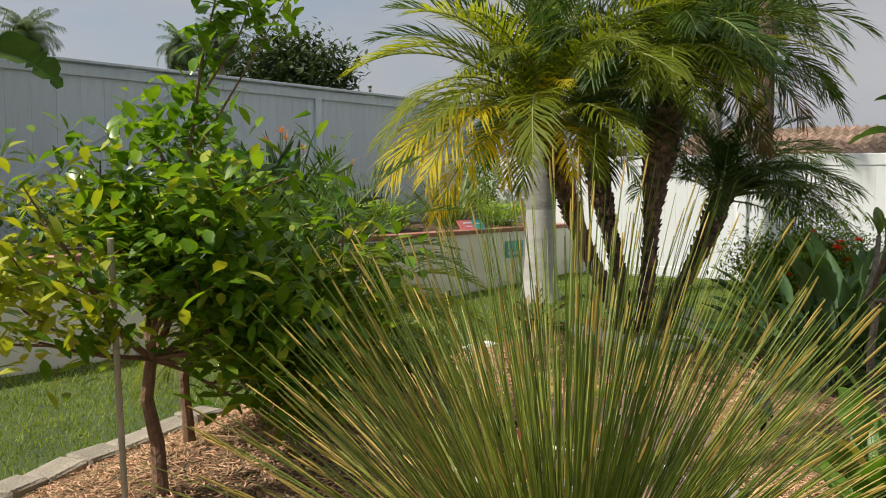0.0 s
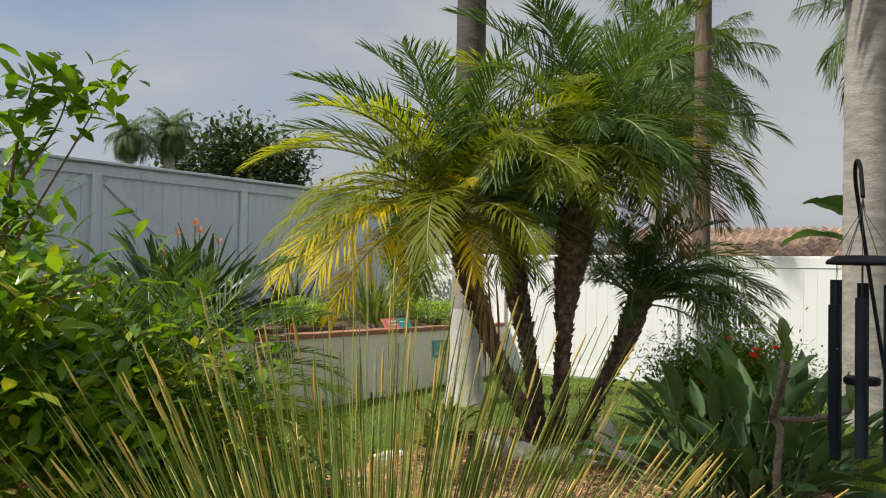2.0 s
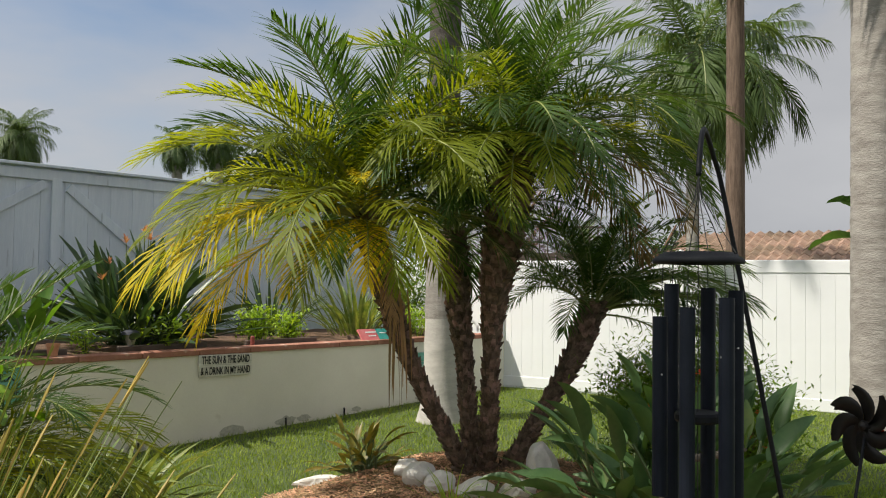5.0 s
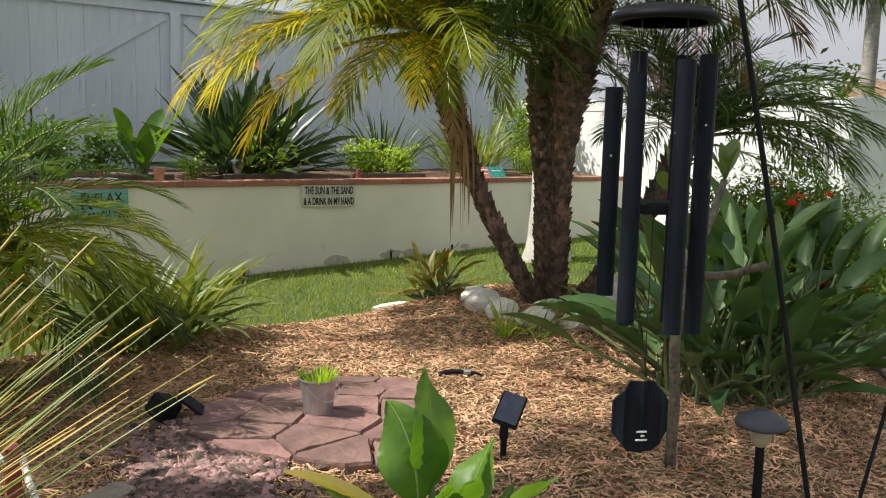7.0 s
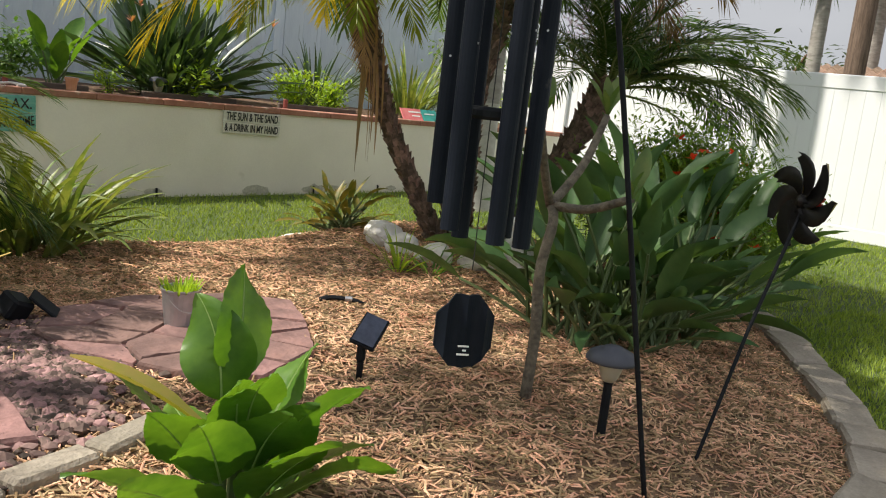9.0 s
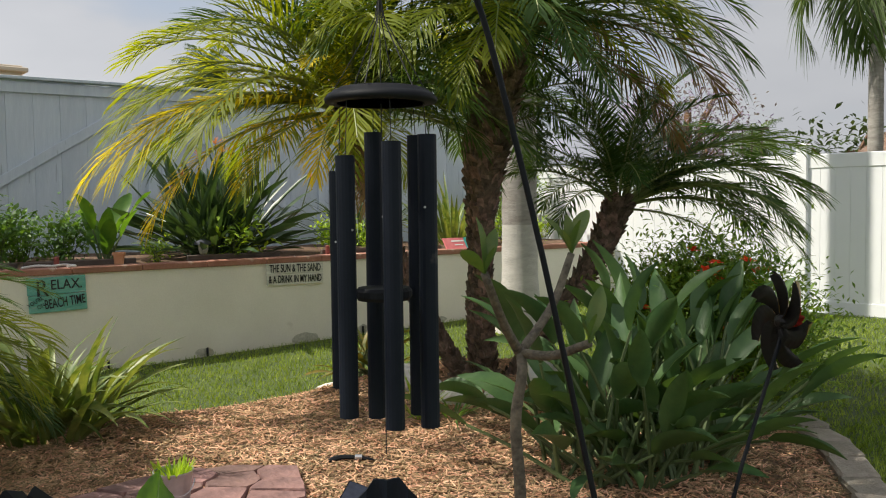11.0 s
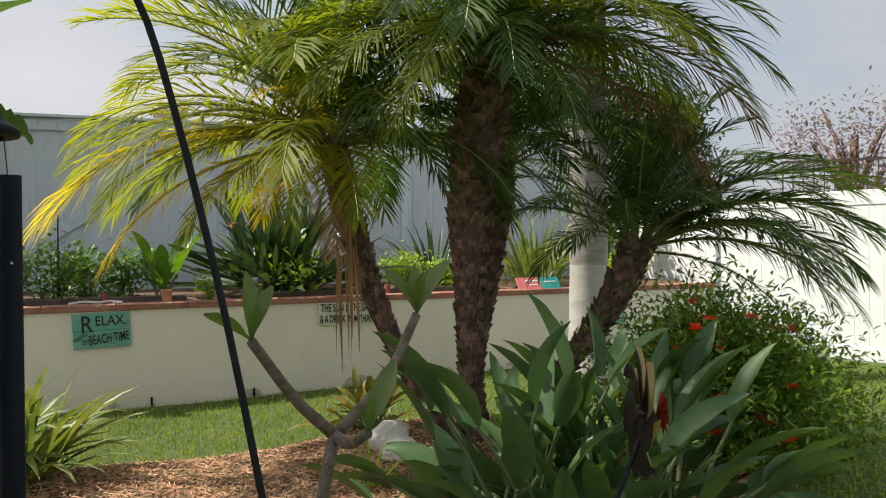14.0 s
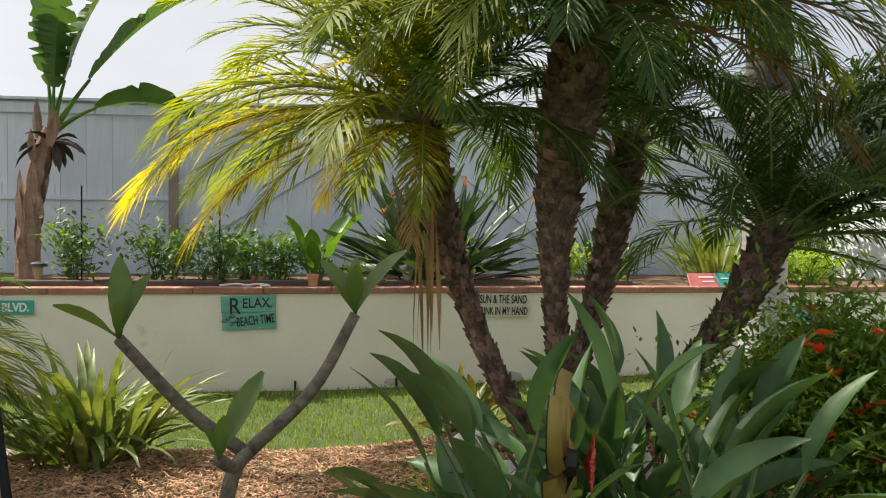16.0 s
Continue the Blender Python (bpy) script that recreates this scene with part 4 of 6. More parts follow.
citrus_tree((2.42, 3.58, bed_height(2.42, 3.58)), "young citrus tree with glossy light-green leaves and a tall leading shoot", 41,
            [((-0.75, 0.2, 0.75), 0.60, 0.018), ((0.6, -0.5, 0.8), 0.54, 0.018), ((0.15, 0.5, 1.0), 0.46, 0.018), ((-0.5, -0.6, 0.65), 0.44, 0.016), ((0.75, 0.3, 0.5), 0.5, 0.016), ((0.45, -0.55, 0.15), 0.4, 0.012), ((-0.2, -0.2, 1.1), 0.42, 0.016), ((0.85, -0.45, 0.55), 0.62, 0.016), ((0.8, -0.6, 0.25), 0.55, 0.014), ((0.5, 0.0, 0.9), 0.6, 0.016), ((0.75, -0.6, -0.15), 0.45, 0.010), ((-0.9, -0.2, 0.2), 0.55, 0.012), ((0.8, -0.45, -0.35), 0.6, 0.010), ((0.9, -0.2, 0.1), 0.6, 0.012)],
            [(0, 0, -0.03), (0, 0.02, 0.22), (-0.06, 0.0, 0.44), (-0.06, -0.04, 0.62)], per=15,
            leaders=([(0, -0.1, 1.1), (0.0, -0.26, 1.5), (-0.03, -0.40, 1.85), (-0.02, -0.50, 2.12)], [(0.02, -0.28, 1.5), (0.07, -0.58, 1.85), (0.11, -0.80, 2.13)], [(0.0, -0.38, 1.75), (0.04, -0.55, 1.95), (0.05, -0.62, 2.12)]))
citrus_tree((3.02, 4.25, bed_height(3.02, 4.25)), "bushy dark green citrus shrub behind the young palm", 42,
            [((0.6, -0.1, 0.8), 0.46, 0.014), ((-0.5, 0.5, 0.9), 0.45, 0.014), ((-0.3, -0.4, 1.0), 0.5, 0.014), ((0.3, 0.4, 1.0), 0.5, 0.014), ((0.4, -0.6, 0.9), 0.5, 0.014)],
            [(0, 0, -0.03), (-0.01, 0, 0.14), (-0.02, 0.01, 0.28), (-0.03, 0.0, 0.40)], per=13, yellow=0.03)
# added palm: its crown stays out of view and only shades the bed
tall_palm((1.38, 3.42, bed_height(1.38, 3.42)), 8.0, 0.085, 0.075, M_KINGBARK, 1.7, 18, M_FROND, "added slender palm with a thin grey trunk beside the citrus, unseen crown for shade", 39, lean=(-0.2, 0.6))
stake = tagged(new("garden_stake", mesh_of("garden_stake", *tube([(2.16, 3.42, bed_height(2.16, 3.42) - 0.05), (2.10, 3.35, 0.6), (2.04, 3.28, 1.25)], 0.013, 7), M_BAMBOO)),
               "weathered bamboo stake tied beside the citrus tree", "plant stake")


def reed_clump():
    rng = random.Random(51)
    z0 = bed_height(2.41, 1.48)
    t = thing("reed_clump", (2.41, 1.48, z0), "large clump of thin green rush stems with tan tips", "rush plant")
    green, tan = ([], []), ([], [])
    for k in range(1050):
        a = rng.uniform(0, 360)
        u = rng.random() ** 0.75
        el = 88 - 53 * u + rng.gauss(0, 3)
        L = rng.uniform(0.98, 1.56) * (1 - 0.14 * u)
        b = (math.cos(radians(a)) * 0.11 * rng.random(), math.sin(radians(a)) * 0.11 * rng.random(), -0.02)
        pts, _ = arch(b, a, el, L, rng.uniform(-3, 13) + 7 * u, 7, 1.4)
        g = tube(pts, [0.0026, 0.0026, 0.0024, 0.0022, 0.0020, 0.0017, 0.0010], 3, cap=False)
        tgt = tan if u > 0.75 and rng.random() < 0.4 or rng.random() < 0.03 else green
        o = len(tgt[0])
        tgt[0].extend(g[0])
        tgt[1].extend(tuple(i + o for i in q) for q in g[1])
        if rng.random() < 0.4:
            d = (pts[6] - pts[5]).normalized()
            g = tube([pts[6] - d * 0.10, pts[6] - d * 0.05, pts[6]], [0.0020, 0.0034, 0.0014], 4, cap=False)
            o = len(tan[0])
            tan[0].extend(g[0])
            tan[1].extend(tuple(i + o for i in q) for q in g[1])
    tagged(mesh_part("rush_stem", green, M_REED, t), kind="stuff")
    mesh_part("tan_stem", tan, M_REED_TIP, t, "dry tan stems and brown seed tips")["kind"] = "stuff"


reed_clump()


def paddle_clump(at, count, height, radius, label, seed, mat, name="bird_of_paradise_plant", leaf=(0.42, 0.14), el=(45, 86), stalk=M_BOP_STALK, category="plant", group="", fold=0.28, droop=26, shape="paddle", wave=0.05, ribs=19, n=8):
    """A clump of stalked paddle-shaped leaves; each leaf is a part."""
    rng = random.Random(seed)
    t = thing(name, at, label, category, group)
    stalks = ([], [])
    for k in range(count):
        az = k * 137.5 + rng.uniform(-20, 20)
        u = rng.random()
        e = el[0] + (el[1] - el[0]) * (1 - u ** 0.8)
        L = height * rng.uniform(0.55, 1.0) * (0.75 + 0.25 * math.sin(radians(e)))
        r = radius * math.sqrt(rng.random())
        a0 = radians(rng.uniform(0, 360))
        b = Vector((math.cos(a0) * r, math.sin(a0) * r, -0.02))
        ll, lw = leaf[0] * rng.uniform(0.8, 1.2), leaf[1] * rng.uniform(0.8, 1.2)
        S = max(L - ll * 0.85, 0.08)
        pts, ways = arch(b, az, e, S, 14, 6)
        stalks = joined(stalks, tube(pts, [0.012, 0.011, 0.010, 0.009, 0.008, 0.007], 5))
        tip_e = math.degrees(math.asin(max(-1, min(1, ways[-1].z))))
        g = blade(pts[-1], az + rng.uniform(-12, 12), tip_e + rng.uniform(-6, 14), ll, lw, rng.uniform(0.4, 1.3) * droop, n, fold * rng.uniform(0.5, 1.6), shape, twist=rng.uniform(-55, 55), wave=wave, ribs=ribs)
        mesh_part("leaf", g, mat, t, smooth=True)
    mesh_part("stalk", stalks, stalk, t)
    return t


paddle_clump((6.60, 1.95, bed_height(6.60, 1.95)), 165, 1.10, 0.42, "dense clump of dark blue-green bird of paradise leaves", 61, M_BOP, leaf=(0.37, 0.096), el=(25, 86), shape="lance", fold=0.75, droop=30)
def broad_leaf(base, az, elev, length, width, droop, twist, fold, veins=26):
    """A broad leaf blade with side veins pressed into it, and the line of its midrib."""
    n, half = 40, 4
    pts, ways = arch(base, az, elev, length, droop, n, 1.5)
    v, f, rib = [], [], []
    for i, (p, w) in enumerate(zip(pts, ways)):
        s = i / (n - 1)
        k = max(0.02, math.sin(math.pi * min(1, s ** 0.85)) ** 0.8) * (1 - 0.12 * s - 0.16 * s ** 3) if s < 1 else 0.01
        side = Vector((-math.sin(radians(az)), math.cos(radians(az)), 0))
        up = side.cross(w) * -1
        q = Matrix.Rotation(radians(twist) * (0.35 + 0.65 * s), 3, w)
        side, up = q @ side, q @ up
        rib.append(p + up * 0.0012)
        for j in range(-half, half + 1):
            a = j / half
            h = width * 0.5 * k * a
            wave = 0.0022 * math.sin((s * 2.2 - abs(a) * 0.55) * veins) * min(1, abs(a) * 3) + 0.05 * width * abs(a) ** 2 * math.sin(s * 9 + az + (2 if a > 0 else 0))
            v.append(p + side * h + up * (abs(h) * fold * (1.3 - 0.7 * abs(a)) + wave))
    m = 2 * half + 1
    for i in range(n - 1):
        for j in range(m - 1):
            a = i * m + j
            f.append((a, a + 1, a + m + 1, a + m))
    return (v, f), rib


def canna(at, label):
    t = thing("canna_plant", at, label, "plant")
    rng = random.Random(62)
    leaves = ((65, 0.34, 84, 0.31, 0.15, 62), (110, 0.29, 86, 0.29, 0.145, -75), (240, 0.20, 78, 0.24, 0.13, 60), (300, 0.13, 66, 0.28, 0.15, -60), (190, 0.13, 60, 0.28, 0.14, 60), (262, 0.24, 74, 0.24, 0.14, 10), (225, 0.15, 58, 0.28, 0.15, 40),
              (335, 0.17, 56, 0.30, 0.15, -45), (20, 0.22, 58, 0.27, 0.13, -35), (150, 0.20, 55, 0.27, 0.13, 30), (205, 0.06, 40, 0.36, 0.17, 48),
              (288, 0.07, 56, 0.36, 0.18, -15), (315, 0.05, 44, 0.38, 0.17, -40), (250, 0.05, 36, 0.33, 0.16, 20), (355, 0.06, 36, 0.34, 0.16, -45),
              (50, 0.06, 40, 0.32, 0.15, -20), (95, 0.07, 45, 0.30, 0.15, 15), (170, 0.06, 34, 0.34, 0.16, 40), (275, 0.16, 66, 0.25, 0.14, -40), (10, 0.10, 46, 0.30, 0.14, -50))
    for az, rise, el, L, W, twist in leaves:
        W, L = W * 1.32, L * 0.94
        a = radians(az)
        foot = Vector((math.cos(a) * 0.03, math.sin(a) * 0.03, -0.02))
        pts, _ = arch(foot, az, min(88, el + 14), rise + 0.04, 8, 6)
        g, rib = broad_leaf(pts[-1], az, el, L, W, rng.uniform(15, 48), twist, rng.uniform(0.12, 0.35))
        leaf = mesh_part("leaf", g, M_CANNA, t, smooth=True)
        mesh_part("midrib", tube(rib, [0.0042 * (1 - 0.8 * i / 39) for i in range(40)], 4), M_CANNA_RIB, leaf, "pale raised midrib")
        mesh_part("stalk", tube(pts, [0.013, 0.012, 0.011, 0.010, 0.009, 0.008], 6), M_BOP_STALK, t)
    mesh_part("old_leaf", blade((0, 0, 0.20), 158, 38, 0.44, 0.085, 20, 8, 0.5, "paddle", stem=0.2), M_CANNA_OLD, t, "leaf browning along its edge")
    mesh_part("dead_leaf", blade((-0.05, -0.08, 0.0), 240, 40, 0.16, 0.06, 60, 6, 0.5, "paddle"), M_FROND_DRY, t, "shrivelled brown leaf at the foot")


canna((4.06, 1.06, bed_height(4.06, 1.06)), "low canna with broad bright green leaves")


def strap_clump(at, count, length, width, label, seed, mat, name, el=(20, 86), droop=(40, 100), category="plant", radius=0.08, group=""):
    rng = random.Random(seed)
    t = thing(name, at, label, category, group)
    for k in range(count):
        az = k * 137.5 + rng.uniform(-18, 18)
        a0 = radians(az)
        r = radius * rng.random()
        g = blade((math.cos(a0) * r, math.sin(a0) * r, -0.02), az, rng.uniform(*el), length * rng.uniform(0.6, 1.1), width * rng.uniform(0.75, 1.2), rng.uniform(*droop), 8, 0.35, "strap", twist=rng.uniform(-25, 25))
        mesh_part("leaf", g, mat, t, smooth=True)
    return t


strap_clump((4.45, 4.38, bed_height(4.45, 4.38)), 150, 0.74, 0.060, "clump of arching variegated strap leaves", 63, M_AGAP, "agapanthus_clump", el=(32, 86), droop=(35, 105), radius=0.30)
strap_clump((6.24, 3.26, bed_height(6.24, 3.26)), 26, 0.34, 0.012, "small tuft of bright grass-like leaves in the mulch", 64, M_LIME, "grass_tuft", el=(30, 88), droop=(10, 70), radius=0.03)
strap_clump((6.40, 3.14, bed_height(6.40, 3.14)), 22, 0.34, 0.014, "sprawling tuft of green grass-like leaves", 65, M_HERB, "grass_tuft", el=(12, 60), droop=(20, 70), radius=0.05)
paddle_clump((6.63, 4.45, bed_height(6.63, 4.45)), 56, 0.52, 0.12, "small croton with yellow and green leaves", 66, M_CROTON, "croton_plant", leaf=(0.22, 0.042), el=(15, 80), droop=45, shape="lance")


def pomegranate():
    rng = random.Random(71)
    at = (7.80, 2.5, bed_height(7.80, 2.5))
    t = thing("pomegranate_bush", at, "leafy pomegranate bush with bright red flowers", "flowering shrub")
    geo, ends = branch_ends(((0, 0, 0), [((math.cos(a), math.sin(a), h), 0.50, 0.012) for a, h in ((0, 1.2), (0.9, 1.4), (1.8, 1.1), (2.7, 1.3), (3.6, 1.0), (4.5, 1.2), (5.4, 0.8), (5.9, 0.6), (2.2, 2.2), (3.9, 2.0), (4.7, 1.7), (3.2, 1.6), (0.4, 2.2), (5.1, 2.4), (5.7, 1.3), (5.3, 1.5), (0.2, 1.5), (5.0, 0.8), (6.1, 1.0))]), rng, 2, 0.40, 0.8)
    mesh_part("branch", geo, M_CITRUS_BARK, t)
    mesh_part("crown", leaf_cloud(ends, 64, 0.125, 0.048, rng, width=0.36, n=3), M_POM, t, "small glossy green leaves")
    spots = rng.sample(ends, 52)
    for p in spots:
        c = Vector(p) + Vector((rng.uniform(-0.1, 0.1) - 0.06, rng.uniform(-0.1, 0.1) - 0.08, rng.uniform(-0.02, 0.08)))
        g = ([], [])
        for k in range(6):
            g = joined(g, blade(c, k * 60 + rng.uniform(-15, 15), rng.uniform(5, 60), 0.050, 0.040, 30, 3, 0.3, "oval"))
        mesh_part("flower", g, M_RED, t, "crumpled red flower")


pomegranate()


def plumeria():
    at = (5.46, 1.43, bed_height(5.46, 1.43))
    t = thing("plumeria_tree", at, "bare young plumeria with grey forked stems and few leaves", "small tree")
    b = Vector(at)
    fork = Vector((5.51, 1.475, 0.83)) - b
    limbs = tube(spline([(0, 0, -0.03), (0.01, 0, 0.25), (-0.01, 0.0, 0.5), (0.015, -0.01, 0.68), fork], 14), [0.022 - 0.0003 * i for i in range(14)], 10)
    ends = [Vector(p) - b for p in ((5.234, 1.32, 1.13), (5.781, 1.492, 1.166), (5.48, 1.09, 0.905))]
    mids = [fork.lerp(ends[0], 0.5) + Vector((0.0, 0.0, -0.03)), fork.lerp(ends[1], 0.5) + Vector((0.03, 0, -0.02)), fork.lerp(ends[2], 0.5) + Vector((0.0, 0.0, -0.03))]
    for e, m in zip(ends, mids):
        limbs = joined(limbs, tube(spline([fork - Vector((0, 0, 0.012)), m, e], 10), [0.0185 - 0.0005 * i for i in range(10)], 9))
    mesh_part("stem", limbs, M_PLUM, t, smooth=True)
    rng = random.Random(5)
    sets = (((100, 82, 0.19), (20, 70, 0.16), (200, 35, 0.16), (280, 60, 0.10)), ((20, 55, 0.22), (150, 60, 0.17), (80, 80, 0.15), (270, 70, 0.14), (200, 50, 0.12)), ((20, 62, 0.2), (300, 80, 0.10), (180, 70, 0.08)))
    for e, s in zip(ends, sets):
        for az, el, L in s:
            mesh_part("leaf", blade(e, az, el, L, L * 0.30, rng.uniform(-10, 25), 7, 0.45, "paddle", twist=rng.uniform(-50, 50), stem=0.12), M_PLUMLEAF, t, smooth=True)


M_PLUM = material("grey_succulent_bark", (0.070, 0.060, 0.046), (0.20, 0.17, 0.125), 30, 0.85, bump=0.5, bump_scale=60, fine=(50, 0.2))
M_PLUMLEAF = material("plumeria_leaf", (0.05, 0.12, 0.03), (0.12, 0.17, 0.045), 7, 0.42, through_light=0.35, island=0.3)
plumeria()


# ---- planter plants ----
SOIL = 0.82


def strelitzia(at, label, seed):
    rng = random.Random(seed)
    t = strap_clump(at, 0, 1, 1, label, seed, M_DARKSTRAP, "strelitzia")
    for k in range(220):
        az = k * 137.5 + rng.uniform(-18, 18)
        e = rng.uniform(10, 84)
        a0 = radians(rng.uniform(0, 360))
        r = 0.32 * math.sqrt(rng.random())
        g = blade((math.cos(a0) * r, math.sin(a0) * r * 0.6, -0.03), az, e, rng.uniform(0.75, 1.35), rng.uniform(0.058, 0.098), rng.uniform(4, 26), 7, 0.55, "paddle", twist=rng.uniform(-50, 50), stem=0.45)
        mesh_part("leaf", g, M_DARKSTRAP, t, smooth=True)
    for x, y, z in ((-0.25, -0.2, 1.08), (0.0, -0.25, 1.12), (0.12, 0.0, 1.22), (0.3, -0.2, 1.0), (-0.45, -0.25, 0.86), (-0.55, -0.3, 0.7), (1.0, -0.3, 0.85), (-0.1, -0.3, 1.2)):
        g = ([], [])
        for k in range(7):
            g = joined(g, blade((x, y, z), rng.uniform(0, 360), rng.uniform(25, 85), rng.uniform(0.07, 0.12), 0.022, 20, 4, 0.4, "oval"))
        mesh_part("flower", g, M_ORANGE, t, "faded orange bird of paradise flower")
        mesh_part("flower_stalk", tube([(x * 0.5, y * 0.3, 0.1), (x * 0.9, y * 0.9, z * 0.6), (x, y, z)], [0.008, 0.007, 0.006], 5), M_BOP_STALK, t)


strelitzia((6.95, 8.35, SOIL), "large bird of paradise clump with faded orange flowers", 72)
strap_clump((10.1, 8.3, SOIL), 90, 1.05, 0.045, "tall clump of dark green strap leaves in the planter", 73, M_AGAP, "strap_leaf_clump", el=(35, 86), droop=(15, 75), radius=0.4)
strap_clump((8.9, 8.6, SOIL), 60, 0.95, 0.04, "clump of dark strap leaves behind the herbs", 74, M_DARKSTRAP, "strap_leaf_clump", el=(25, 84), droop=(10, 70), radius=0.3)


def leafy_herb(at, size, height, label, seed, mat, leaf=0.06, stems=9, per=7, name="herb_plant", stake_h=0.0):
    rng = random.Random(seed)
    t = thing(name, at, label, "plant")
    st, pts = ([], []), []
    for k in range(stems):
        a = rng.uniform(0, 2 * math.pi)
        r = size * math.sqrt(rng.random())
        e = Vector((math.cos(a) * r, math.sin(a) * r, height * rng.uniform(0.6, 1.0)))
        line = spline([(e.x * 0.3, e.y * 0.3, -0.02), e * 0.55, e], 8)
        st = joined(st, tube(line, [0.006 - 0.0005 * i for i in range(8)], 4))
        pts += line[2:]
    mesh_part("stem", st, M_BOP_STALK, t)
    mesh_part("foliage", leaf_cloud(pts, per, leaf * 1.1, leaf, rng, width=0.5, n=3), mat, t)
    if stake_h:
        mesh_part("stake", tube([(0.02, 0.05, -0.05), (0.02, 0.05, stake_h)], 0.008, 6), M_BLACK, t, "thin dark garden stake")
    return t


for x, y, s, h, sk, sd in ((3.45, 8.15, 0.28, 0.62, 0.95, 81), (4.25, 8.2, 0.38, 0.55, 0.0, 82), (4.75, 8.25, 0.34, 0.52, 0.85, 83), (5.35, 8.3, 0.28, 0.50, 0.0, 84), (5.05, 8.75, 0.3, 0.45, 0.0, 85), (2.35, 8.2, 0.3, 0.5, 0.0, 86), (0.6, 8.3, 0.45, 0.5, 0.0, 87), (-0.8, 8.3, 0.5, 0.55, 0.0, 88)):
    leafy_herb((x, y, SOIL), s, h, "bushy green tomato plant growing in the planter", sd, M_HERB, 0.085, 12, 8, "tomato_plant", sk)
leafy_herb((8.25, 8.0, SOIL), 0.22, 0.36, "bright lime-green bushy herb in the planter", 89, M_LIME, 0.06, 18, 9)
leafy_herb((8.72, 8.0, SOIL), 0.14, 0.30, "bright lime-green herb in the planter", 90, M_LIME, 0.06, 12, 9)
leafy_herb((10.9, 7.9, SOIL), 0.4, 0.34, "low yellow-green herb along the wall cap", 91, M_LIME, 0.06, 22, 9)
leafy_herb((6.15, 7.85, SOIL), 0.09, 0.2, "small light green seedling", 92, M_LIME, 0.05, 6, 7)
leafy_herb((7.0, 7.9, SOIL), 0.24, 0.26, "low pepper plant with light green leaves", 93, M_LIME, 0.11, 7, 4)
leafy_herb((11.4, 8.7, SOIL), 0.5, 1.3, "leafy shrub in the corner of the planter", 94, M_POM, 0.08, 26, 9, "corner_shrub")
paddle_clump((5.72, 8.15, SOIL), 9, 0.82, 0.06, "young canna with upright green leaves in the planter", 95, M_CANNA, "canna_plant", leaf=(0.40, 0.16), el=(60, 85))


def banana_tree(at, label, seed, trunk_h, leaves, size=1.25):
    rng = random.Random(seed)
    t = thing("banana_tree", at, label, "banana plant")
    g = tube(spline([(0, 0, -0.05), (0.02, 0, trunk_h * 0.4), (0.10, 0.02, trunk_h * 0.75), (0.22, 0.02, trunk_h)], 14), [0.13 - 0.004 * i for i in range(14)], 10)
    for k in range(34):
        z = trunk_h * rng.uniform(0.02, 0.95)
        a = rng.uniform(0, 360)
        u = z / trunk_h
        g = joined(g, blade((0.22 * u ** 2 + math.cos(radians(a)) * 0.09, math.sin(radians(a)) * 0.09, z), a, 82, rng.uniform(0.25, 0.5), 0.12, -6, 5, -0.3, "strap"))
    mesh_part("trunk", g, M_BANBARK, t, "shaggy pinkish-brown trunk of dry sheaths")
    top = Vector((0.24, 0.02, trunk_h - 0.05))
    for az, el, L, dr in leaves:
        st, ways = arch(top, az, el, L * 0.45, dr * 0.3, 6)
        mesh_part("leaf_stalk", tube(st, [0.035, 0.03, 0.026, 0.022, 0.018, 0.016], 6), M_CANNA, t)
        e2 = math.degrees(math.asin(ways[-1].z))
        gl = blade(st[-1], az, e2, L, 0.52 * size / 1.25, dr, 34, 0.3, "paddle", twist=rng.uniform(-30, 30), wave=0.06, torn=rng)
        mesh_part("leaf", gl, M_BANLEAF, t, "large torn banana leaf")
    for k in range(16):
        mesh_part("dry_sheath", blade(top - Vector((0.02, 0, 0.1)), rng.uniform(0, 360), rng.uniform(-40, 30), rng.uniform(0.3, 0.5), 0.10, 60, 6, 0.5, "strap", twist=rng.uniform(-60, 60)), M_DEADLEAF, t, "dry dark leaf sheath")
    return t


M_BANBARK = material("banana_sheath", (0.26, 0.16, 0.12), (0.42, 0.29, 0.22), 7, 0.9, fine=(40, 0.3), island=0.25, bump=0.4)
M_DEADLEAF = material("dead_banana_leaf", (0.035, 0.025, 0.02), (0.09, 0.062, 0.045), 9, 0.9, bump=0.4)
M_BANLEAF = material("banana_leaf", (0.045, 0.11, 0.03), (0.085, 0.16, 0.045), 4, 0.4, through_light=0.26, island=0.2)
banana_tree((2.82, 8.7, SOIL), "banana tree with torn leaves and a shaggy trunk in the planter", 96, 1.55,
            ((160, 86, 1.15, 10), (12, 80, 1.25, 22), (3, 60, 1.5, 30), (-4, 38, 1.15, 75), (300, 84, 1.05, 12)))
banana_tree((15.6, 2.6, 0.05), "banana plant with broad leaves beyond the white fence", 97, 1.6, ((20, 80, 1.4, 40), (140, 62, 1.5, 60), (180, 45, 1.5, 70), (250, 60, 1.4, 60), (90, 50, 1.4, 70), (310, 50, 1.4, 70)), 1.4)


